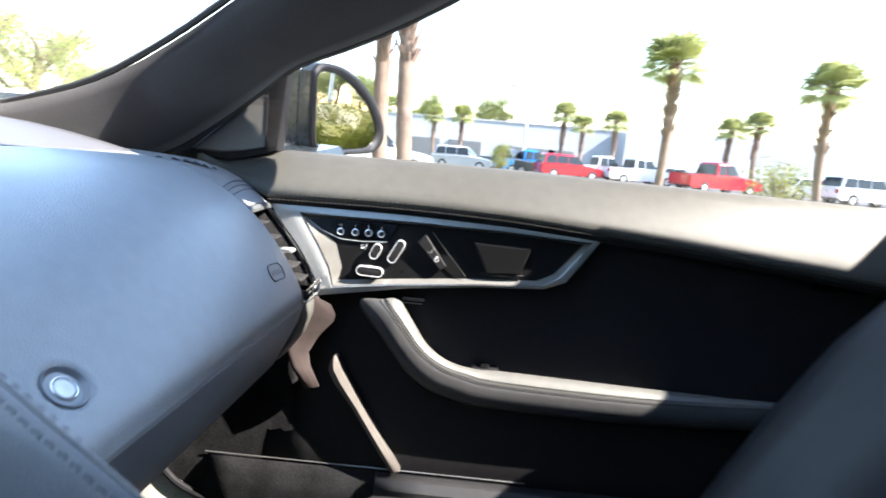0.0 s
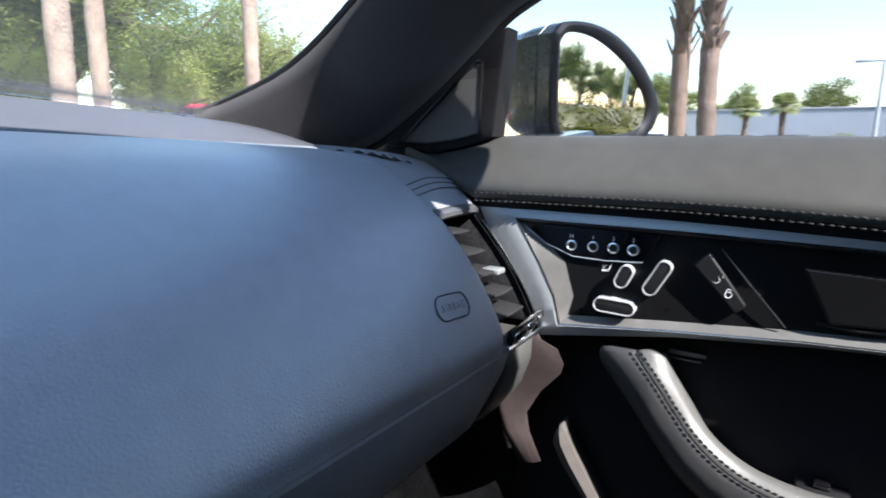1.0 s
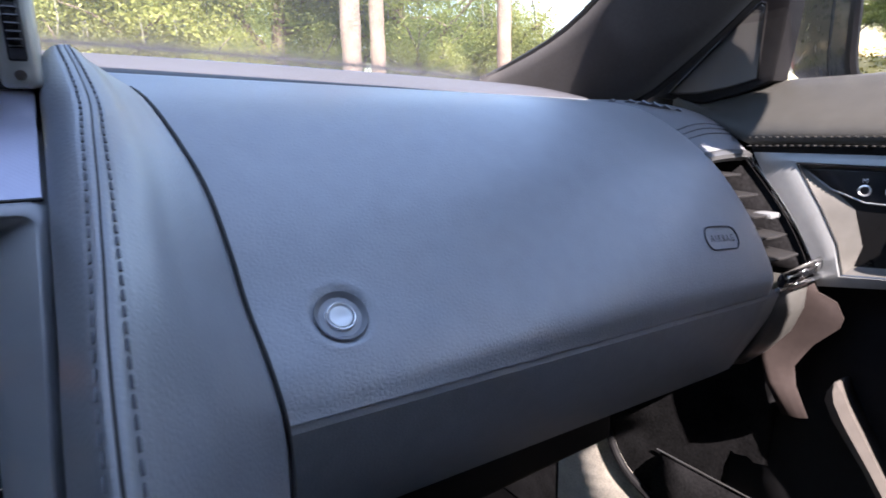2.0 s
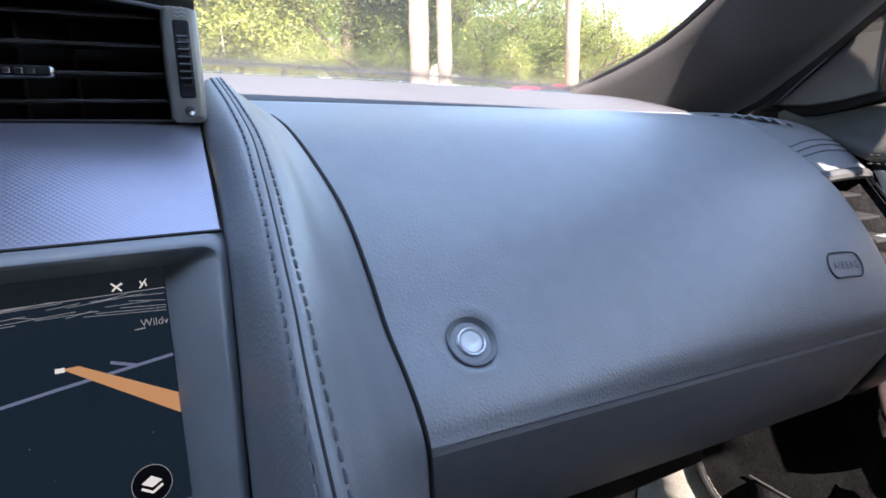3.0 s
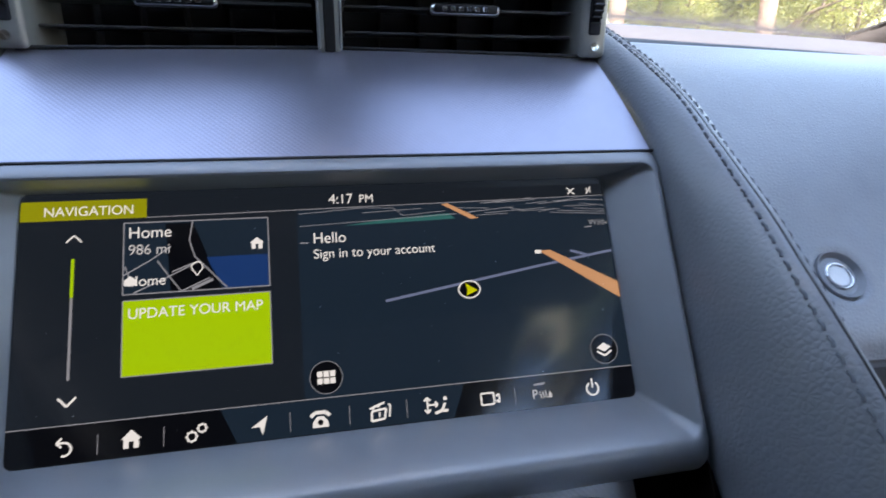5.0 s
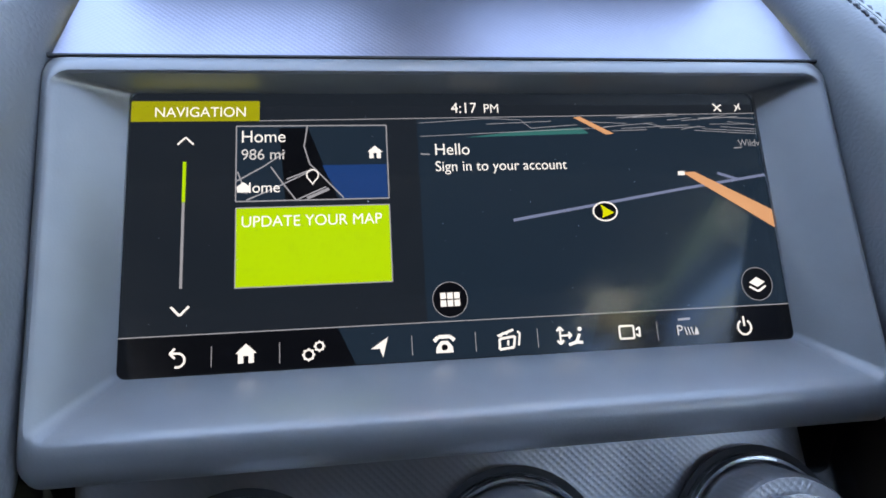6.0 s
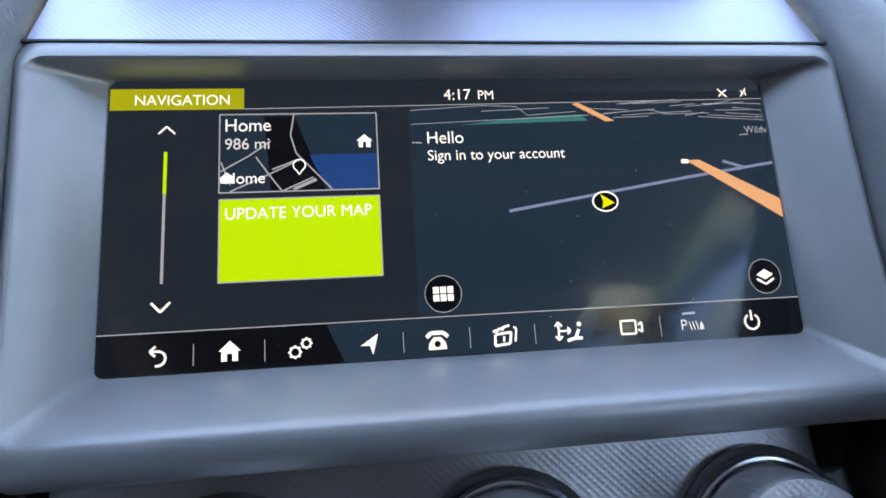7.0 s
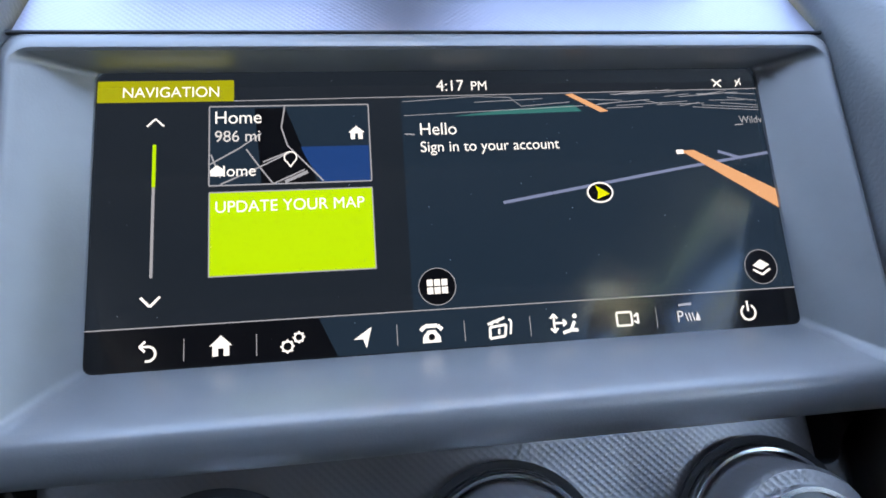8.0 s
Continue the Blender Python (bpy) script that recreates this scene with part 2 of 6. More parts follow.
def merge(one, bm):
    if bm is None:
        return one
    me = bpy.data.meshes.new("tmp")
    one.to_mesh(me)
    one.free()
    bm.from_mesh(me)
    bpy.data.meshes.remove(me)
    return bm


def frame_at(p, normal, up=(0, 0, 1)):
    """A matrix at p with z along normal and y near up."""
    z = Vector(normal).normalized()
    x = Vector(up).cross(z).normalized()
    y = z.cross(x)
    return Matrix(((x.x, y.x, z.x, p[0]), (x.y, y.y, z.y, p[1]), (x.z, y.z, z.z, p[2]), (0, 0, 0, 1)))


def lathe(profile, m, seg=40, bm=None, sx=1.0, sy=1.0):
    """A turned body: (radius, height) pairs about the z of matrix m."""
    bm = bm or bmesh.new()
    rings = []
    for r, h in profile:
        rings.append([m @ Vector((r * sx * math.cos(2 * math.pi * i / seg), r * sy * math.sin(2 * math.pi * i / seg), h)) for i in range(seg)])
    if profile[0][0] > 0 and profile[-1][0] > 0:
        return weld_ring(rings, bm)
    return loft(rings, True, True, bm)


def weld_ring(rings, bm):
    """A closed ring body: the last ring joins the first, with no caps."""
    vs = [[bm.verts.new(p) for p in r] for r in rings]
    m = len(rings[0])
    for a, b in zip(vs, vs[1:] + vs[:1]):
        for j in range(m):
            k = (j + 1) % m
            bm.faces.new((a[j], a[k], b[k], b[j]))
    return bm


def tube(pts, r, seg=8, bm=None, flat=1.0, cap=True):
    """A round or flattened rod along points; r: a number or one for each point."""
    bm = bm or bmesh.new()
    pts = [Vector(p) for p in pts]
    rs = r if isinstance(r, (list, tuple)) else [r] * len(pts)
    rings = []
    side = None
    for i, p in enumerate(pts):
        d = (pts[min(i + 1, len(pts) - 1)] - pts[max(i - 1, 0)]).normalized()
        if side is None:
            side = d.orthogonal().normalized()
        side = (side - d * side.dot(d)).normalized()
        up = d.cross(side)
        rings.append([p + rs[i] * (side * math.cos(2 * math.pi * k / seg) + up * flat * math.sin(2 * math.pi * k / seg)) for k in range(seg)])
    return loft(rings, True, cap, bm)


def mix(a, b, f):
    return Vector(a) * (1 - f) + Vector(b) * f


def stitches(curve, normal_of, mat_name, parent, pitch=0.0072, r=0.0005, lift=0.00015):
    """A row of short raised threads along a curve."""
    bm = bmesh.new()
    length = [0.0]
    for a, b in zip(curve, curve[1:]):
        length.append(length[-1] + (b - a).length)
    n = int(length[-1] / pitch)

    def at(s):
        for k in range(len(length) - 1):
            if length[k + 1] >= s:
                return mix(curve[k], curve[k + 1], (s - length[k]) / max(1e-9, length[k + 1] - length[k]))
        return curve[-1]
    for i in range(n):
        a, b = at(i * pitch), at(i * pitch + pitch * 0.62)
        up = Vector(normal_of) * lift
        tube([a + up * 0.2, mix(a, b, 0.5) + up * 3.0, b + up * 0.2], r, 5, bm)
    return part("stitching", bm, mat_name, parent)


def lettering(words, m, size, mat, parent, name="lettering", align="LEFT", depth=0.0, spacing=1.0):
    """Words in the built-in font, as a mesh lying in the xy plane of matrix m."""
    cu = bpy.data.curves.new(name, "FONT")
    cu.body, cu.size, cu.align_x, cu.extrude, cu.space_character = words, size, align, depth, spacing
    tmp = new("tmp_text", cu)
    bpy.context.view_layer.update()
    me = bpy.data.meshes.new_from_object(tmp.evaluated_get(bpy.context.evaluated_depsgraph_get()))
    bpy.data.objects.remove(tmp)
    bpy.data.curves.remove(cu)
    me.transform(Matrix.Translation(-offset_of(parent)) @ m)
    me.name = name
    me.materials.clear()
    me.materials.append(mat)
    ob = new(name, me)
    ob.parent = parent
    return ob


# ---- car shell ----
def ws_base(x):
    a = abs(x)
    return Vector((x, 0.53 - 0.115 * (a / 0.625) ** 2, 0.966 - 0.029 * (a / 0.625) ** 2))


# front roof edge, set by where its shadow meets the dashboard top
HEADER_Y, ROOF_Z = -0.1425, 1.21


def header(x):
    return Vector((x, HEADER_Y + 0.003 * (1 - (x / 0.5) ** 2), ROOF_Z + 0.012 * (1 - (x / 0.5) ** 2)))


def build_shell():
    # windscreen
    rows = []
    for k in range(9):
        f = k / 8
        rows.append([mix(ws_base(-0.72 + 1.44 * i / 16), header(-0.60 + 1.20 * i / 16), f) + Vector((0, 0.02, 0.03)) * math.sin(math.pi * f) for i in range(17)])
    ws = whole("windscreen", loft(rows), HAZED, "raked glass car windscreen with a thin film standing for glare haze", "windscreen", "structure", thick=0.004)
    ws.visible_shadow = False
    # unseen roof that shapes the sun: front cross panel, side rails, rear panel, glass between
    def roof_z(x):
        return ROOF_Z + 0.012 * (1 - (x / 0.5) ** 2)
    bm = bmesh.new()
    rows = [[header(x) + Vector((0, 0.004, 0.0)) if k == 0 else Vector((x, -0.17 - 0.044 * k, roof_z(x) + 0.004 * k)) for x in [-0.52 + 1.04 * i / 12 for i in range(13)]] for k in range(4)]
    loft(rows, bm=bm)
    whole("roof_front", bm, LINING, "unseen pale roof lining above the windscreen, shading the dashboard", "roof lining", "structure", thick=0.03)
    for s, wide, ends in ((1, 0.115, (-0.145, -0.19, -0.247)), (-1, 0.19, (-0.145, -0.24, -0.31, -0.75, -1.0, -1.2))):
        rows = [[Vector((s * (0.48 + wide * i / 5), y, ROOF_Z - 0.055 * (i / 5) ** 2)) for i in range(6)] for y in ends]
        whole("roof_rail", loft(rows), LINING, "added pale roof side rail, out of view", "roof lining", "structure", thick=0.03)
    # openings placed so that sun lands on the door and footwell
    for xs, ys2 in (((0.36, 0.43, 0.498), (-0.63, -0.84, -1.13)), ((0.50, 0.60, 0.70), (-0.25, -0.64, -1.13)), ((0.60, 0.65, 0.70), (-0.15, -0.20, -0.249))):
        rows = [[Vector((x, y, roof_z(x) + 0.056)) for x in xs] for y in ys2]
        gl = whole("roof_sun_opening", loft(rows), TINTED, "added blue-grey tinted pane in the unseen roof, letting sun in", "roof glass", "structure", thick=0.004)
        gl.visible_shadow = False
    bm = bmesh.new()
    # the narrow strip keeps sun off the door panel
    for xa, xb, ya, yb in ((-0.52, 0.497, -0.30, -0.63), (-0.52, 0.36, -0.63, -1.14), (0.545, 0.586, -0.78, -1.14)):
        loft([[Vector((xa + (xb - xa) * i / 5, y, roof_z(xa + (xb - xa) * i / 5) + 0.038)) for i in range(6)] for y in (ya, (ya + yb) / 2, yb)], bm=bm)
    whole("roof_sun_mask", bm, LINING, "added pale roof lining, out of view, with openings that shape the sun", "roof lining", "structure", thick=0.012)
    rows = [[Vector((x, y, roof_z(x) + 0.03)) for x in (-0.66, 0, 0.66)] for y in (-1.13, -1.28)]
    whole("roof_rear", loft(rows), LINING, "added pale rear roof lining, out of view", "roof lining", "structure", thick=0.03)
    # rear bulkhead and driver's side, unseen and closed to block light, and floor
    whole("rear_wall", rbox((-0.80, -1.30, 0.20), (0.80, -1.25, 1.24), 0.01), LEATHER_DARK, "unseen black bulkhead up to the roof that blocks light from the rear", "bulkhead", "structure")
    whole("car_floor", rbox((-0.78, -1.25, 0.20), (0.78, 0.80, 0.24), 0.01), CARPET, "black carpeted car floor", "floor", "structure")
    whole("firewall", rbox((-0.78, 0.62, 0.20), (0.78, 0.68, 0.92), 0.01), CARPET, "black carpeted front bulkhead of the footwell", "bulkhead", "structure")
    # added pillars; their slanted front ends the sunlit stretch of the door
    for s in (1, -1):
        whole("b_pillar", slab([(s * 0.60, y, z) for y, z in ((-0.83, 0.86), (-0.88, 0.93), (-1.0, 1.0), (-1.18, 1.2), (-1.25, 1.2), (-1.25, 0.86))], 0.20, (s, 0, 0)), LEATHER_DARK, "unseen black pillar behind the door, slanted to cut off the sun", "pillar trim", "structure")
    whole("driver_side_blocker", rbox((-0.80, -1.25, 0.20), (-0.70, 0.30, 1.24), 0.02), LEATHER_DARK, "unseen black wall on the driver's side that blocks window light", "door", "structure")


def pillar_rows(s=1):
    L = spline([(0.625, 0.45, 0.930), (0.636, 0.37, 0.950), (0.645, 0.28, 0.982), (0.634, 0.18, 1.035), (0.604, 0.06, 1.105), (0.54, -0.08, 1.165), (0.47, -0.21, 1.215)], 22)
    R = spline([(0.675, 0.32, 0.893), (0.712, 0.243, 0.904), (0.724, 0.172, 0.952), (0.722, 0.108, 1.002), (0.708, 0.062, 1.032), (0.690, -0.03, 1.067), (0.662, -0.13, 1.112), (0.575, -0.26, 1.170)], 22)
    rows = []
    for a, b in zip(L, R):
        row = []
        for i in range(9):
            f = i / 8
            p = mix(a, b, f) + Vector((-0.55, -0.5, -0.25)).normalized() * 0.020 * math.sin(math.pi * f) ** 0.8 * (1 - 0.55 * f)
            row.append(Vector((s * p.x, p.y, p.z)))
        rows.append(row)
    return rows, L, R


def build_pillar(s):
    rows, L, R = pillar_rows(s)
    ob = thing("a_pillar", "black suede windscreen pillar trim with rubber seals", "pillar trim", (s * 0.66, 0.4, 0.9), kind="structure")
    part("trim", loft(rows), SUEDE, ob, thick=0.006)
    part("window_seal", tube([Vector((s * (p.x + 0.006), p.y + 0.004, p.z)) for p in R], 0.010, 8), RUBBER, ob, "black rubber door seal")
    part("windscreen_seal", tube([Vector((s * p.x, p.y + 0.006, p.z + 0.002)) for p in L], 0.004, 6), RUBBER, ob, "black rubber windscreen edge")
    return ob


build_shell()
build_pillar(1)
build_pillar(-1)

# ---- dashboard ----
DL = [(0.172, 0.912), (0.122, 0.888), (0.078, 0.847), (0.0405, 0.805), (0.0118, 0.781), (0.002, 0.766)]
DR = [(0.222, 0.903), (0.150, 0.889), (0.085, 0.851), (0.042, 0.803), (0.017, 0.757), (0.018, 0.737)]


def dash_profile(x, n=18):
    f = (x - 0.15) / 0.46
    L = spline([(0, y, z) for y, z in DL], n)
    R = spline([(0, y, z) for y, z in DR], n)
    swell = 0.011 * math.sin(math.pi * min(1.0, max(0.0, (f - 0.25) / 0.75)) ** 1.4)
    out = []
    for k, (a, b) in enumerate(zip(L, R)):
        h = swell * math.sin(math.pi * k / (n - 1)) ** 1.2
        out.append(Vector((x, a.y * (1 - f) + b.y * f - 0.75 * h, a.z * (1 - f) + b.z * f + 0.66 * h)))
    return out


def dash_point(x, z):
    prof = dash_profile(x, 60)
    for a, b in zip(prof, prof[1:]):
        if a.z >= z >= b.z:
            p = mix(a, b, (a.z - z) / (a.z - b.z + 1e-9))
            return p, (b - a).cross(Vector((1, 0, 0))).normalized()
    return prof[-1], Vector((0, -1, 0))


def button_seat():
    """Where the glovebox button sits on the fascia, and the way it faces."""
    c, n = dash_point(0.243, 0.7945)
    return c, n if n.y < 0 else -n


def build_dash():
    ob = thing("dashboard", "dark blue-grey leather dashboard with a lower glovebox panel", "dashboard", (0.38, 0.3, 0.64))
    bc, bn = button_seat()
    rows = []
    for x in [0.13 + 0.48 * i / 170 for i in range(171)]:
        prof = dash_profile(x, 96)
        for k, p in enumerate(prof):
            r = (p - bc).length
            if r < 0.022:
                f = min(1.0, max(0.0, (0.0153 - r) / 0.0024))
                lip = math.exp(-((r - 0.0166) / 0.0018) ** 2) * 0.0005
                prof[k] = p - bn * (0.0018 * f * f * (3 - 2 * f) - lip)
        rows.append(prof)
    # rolled right edge
    last = rows[-1]
    rows.append([p + Vector((0.005, 0.001, -0.001)) for p in last])
    rows.append([p + Vector((0.008, 0.008, -0.005)) for p in last])
    part("fascia", loft(rows), LEATHER, ob, "dark blue-grey grained leather fascia", "all", 0.012)
    # top shelf up to the windscreen
    rows = []
    for x in [-0.66 + 1.28 * i / 40 for i in range(41)]:
        a = dash_profile(min(0.61, max(0.15, abs(x))))[0]
        a = Vector((x, a.y, a.z))
        b = ws_base(x) + Vector((0, 0.012, -0.004))
        rows.append([a + Vector((0, -0.002, -0.004))] + [mix(a, b, f) + Vector((0, 0, 0.006 * math.sin(math.pi * f))) for f in (0.03, 0.2, 0.4, 0.6, 0.8, 1.0)])
    part("top_shelf", loft(rows), SHELF, ob, "dark leather dashboard top under the windscreen", thick=0.004)
    # lower panel under the seam
    rows = []
    for x in [0.13 + 0.505 * i / 20 for i in range(21)]:
        f = (x - 0.15) / 0.46
        t = dash_profile(min(x, 0.61))[-1]
        t = Vector((x, t.y + 0.0022, t.z - 0.002))
        rows.append([t + Vector((0, 0.012, 0.002)), t + Vector((0, 0.0015, 0.0)), t + Vector((0, 0, -0.003)), t + Vector((0, 0.006, -0.025)), t + Vector((0, 0.018, -0.05)),
                     t + Vector((0, 0.036, -0.078 - 0.006 * f)), t + Vector((0, 0.050, -0.086 - 0.006 * f)), t + Vector((0, 0.16, -0.09))])
    part("lower_panel", loft(rows), FASCIA_LOW, ob, "dark soft-touch lower glovebox panel", thick=0.008)
    return ob


build_dash()


def grip_rows(s, n=52):
    """Sections across the arch: from the bezel side over the stitched crown and a soft crest down to the fascia."""
    seam = spline([(0.154, 0.150, 0.9225), (0.157, 0.115, 0.9080), (0.1588, 0.080, 0.8925), (0.1573, 0.050, 0.8785), (0.1558, 0.026, 0.8645), (0.1540, 0.003, 0.8510),
                   (0.1525, -0.016, 0.8395), (0.1508, -0.033, 0.8280), (0.1493, -0.054, 0.8135), (0.1482, -0.076, 0.7965), (0.147, -0.105, 0.768), (0.147, -0.130, 0.725), (0.147, -0.140, 0.66)], n)
    inner = spline([(0.1400, 0.150, 0.905), (0.1412, 0.118, 0.899), (0.1414, 0.085, 0.880), (0.1410, 0.058, 0.8675), (0.1398, 0.036, 0.848), (0.1384, 0.018, 0.826), (0.1371, 0.006, 0.809),
                    (0.1358, -0.005, 0.795), (0.1345, -0.022, 0.773), (0.1335, -0.040, 0.750), (0.133, -0.070, 0.720), (0.133, -0.100, 0.680), (0.133, -0.115, 0.63)], n)
    outer = []
    for x, z in ((0.174, 0.9055), (0.185, 0.893), (0.1945, 0.868), (0.1995, 0.848), (0.2015, 0.824), (0.2020, 0.804), (0.2035, 0.785), (0.2045, 0.768)):
        p, nn = dash_point(x, z)
        nn = nn if nn.y < 0 else -nn
        outer.append(p + nn * 0.0015)
    outer = spline(outer + [Vector((0.2045, 0.001, 0.748)), Vector((0.200, -0.012, 0.722)), Vector((0.197, -0.035, 0.69)), Vector((0.194, -0.06, 0.65)), Vector((0.19, -0.08, 0.60))], n)
    rise = Vector((0, -0.6, 0.8))
    rows = []
    for a, b, c in zip(inner, seam, outer):
        wide = (c - b).length
        sec = spline([a + Vector((0.001, 0.02, 0.0)), a, mix(a, b, 0.35) + Vector((-0.0028, 0, 0)) + rise * 0.002, mix(a, b, 0.72) + Vector((-0.0025, 0, 0)) + rise * 0.0030, b,
                      mix(b, c, 0.16) + rise * min(0.0035, wide * 0.06), mix(b, c, 0.30) + rise * min(0.0045, wide * 0.075), mix(b, c, 0.48) + rise * min(0.0020, wide * 0.03), mix(b, c, 0.75) + rise * 0.0012, c,
                      c + Vector((0.001, 0.012, -0.012))], 61)
        rows.append([Vector((s * p.x, p.y, p.z)) for p in sec])
    return rows


def build_grip(s):
    ob = thing("grab_handle", "blue-grey leather grab arch beside the centre console with double stitching", "grab handle", (s * 0.165, -0.02, 0.62), "console grab arches")
    rows = grip_rows(s)
    # the two rows pull the leather in; the strip between them stays proud
    left_k, seam_k, right_k = 21.0, 24.0, 27.0
    for r in rows:
        for k, dip in ((21, 0.0007), (23, 0.0002), (24, 0.0008), (25, 0.0002), (27, 0.0007)):
            r[k] = r[k] + Vector((0, 0.6, -0.8)) * dip
    part("cover", loft(rows), GRIP, ob, "padded grained leather cover", "all", 0.006)
    nrm = Vector((s * 0.1, -0.6, 0.8)).normalized()

    def along(k):
        return [r[int(k)].copy() for r in rows]
    for k in (left_k, right_k):
        line = [p + nrm * 0.0003 for p in along(k)]
        stitches(line, nrm, THREAD_BLUE, ob, 0.0058, 0.00062, 0.00022)
        # black beads put in for the shade inside the stitch dents
        holes = bmesh.new()
        run, last = 0.0, line[0]
        for p, q in zip(line, line[1:]):
            seg = (q - p).length
            while run < seg:
                c = mix(p, q, run / seg)
                d = (q - p).normalized()
                tube([c - d * 0.0006, c, c + d * 0.0006], [0.0002, 0.00048, 0.0002], 6, holes)
                run += 0.0058
            run -= seg
        part("dent_shade", holes, RUBBER, ob, "dark beads for the shade in the dents at the stitch ends")
    part("seam", tube([p - nrm * 0.0001 for p in along(seam_k)], 0.00055, 6), RUBBER, ob, "narrow dark seam between the stitching")
    part("edge_gap", tube([r[54] + Vector((s * 0.0012, 0.0, 0.0)) for r in rows[2:]], 0.0011, 6), RUBBER, ob, "dark gap along the dashboard")
    return ob


build_grip(1)
build_grip(-1)

# ---- centre stack ----
STACK_N = Vector((0, -0.8692, 0.4945))


def rect_loop(hx, top, bot, r=0.006, n=4, taper=0.0):
    """A rounded rectangle: half width at the top, (y, z) of the top and of the bottom edge; taper: how much narrower the bottom is."""
    ty, tz = top
    by, bz = bot
    h = math.hypot(ty - by, tz - bz)
    out = []
    for cx, cv, a0 in ((hx - r, h - r, 0), (-hx + r, h - r, 90), (-hx + r, r, 180), (hx - r, r, 270)):
        for i in range(n + 1):
            a = radians(a0 + 90 * i / n)
            u, v = cx + r * math.cos(a), cv + r * math.sin(a)
            f = v / h
            out.append(Vector((u * (1 - taper / hx * (1 - f)), by + (ty - by) * f, bz + (tz - bz) * f)))
    return out


def build_screen():
    ob = thing("touchscreen", "wide infotainment touchscreen showing a navigation page in a grey bezel", "touchscreen", (0, 0.0, 0.73))
    # back edge, outer side, rounded lip, crisp inner edge, sloping walls down to the glass
    loops = [rect_loop(0.1405, (0.070, 0.862), (0.0, 0.728), 0.004, 5, 0.008), rect_loop(0.1408, (0.0475, 0.8562), (-0.0245, 0.7432), 0.006, 5, 0.008),
             rect_loop(0.1406, (0.0455, 0.8562), (-0.0280, 0.7440), 0.0065, 5, 0.008), rect_loop(0.1400, (0.0432, 0.8556), (-0.0296, 0.7462), 0.007, 5, 0.0078),
             rect_loop(0.1388, (0.0414, 0.8545), (-0.0298, 0.7500), 0.0075, 5, 0.0075), rect_loop(0.1376, (0.0400, 0.8532), (-0.0290, 0.7540), 0.007, 5, 0.0072),
             rect_loop(0.1366, (0.0392, 0.8519), (-0.0276, 0.7562), 0.006, 5, 0.0070), rect_loop(0.1356, (0.0394, 0.8508), (-0.0258, 0.7572), 0.005, 5, 0.0068),
             rect_loop(0.1340, (0.0404, 0.8502), (-0.0236, 0.7576), 0.004, 5, 0.0062),
             rect_loop(0.1172, (0.0485, 0.8445), (0.0, 0.7598), 0.003, 5), rect_loop(0.1172, (0.052, 0.8425), (0.004, 0.7578), 0.003, 5)]
    part("bezel", loft(loops, True), BEZEL, ob, "dark grey soft-touch bezel with a deep sloping surround")
    o = Vector((-0.117, 0.0, 0.760))
    v = Vector((0, 0.0475, 0.0835)).normalized()
    o = o - STACK_N * 0.0016
    m = Matrix(((1, 0, 0, o.x), (0, v.y, STACK_N.y, o.y), (0, v.z, STACK_N.z, o.z), (0, 0, 0, 1)))
    bm = rbox((-0.002, -0.002, -0.006), (0.236, 0.098, 0.0), 0.001, 1, None, m)
    part("display", bm, SCREEN_BLACK, ob, "glossy black display glass")
    return ob, m


screen, SCREEN_M = build_screen()


WHITE_INK = material("white_ink", (0.75, 0.75, 0.75), 0.5, 0, 0.02, 20)


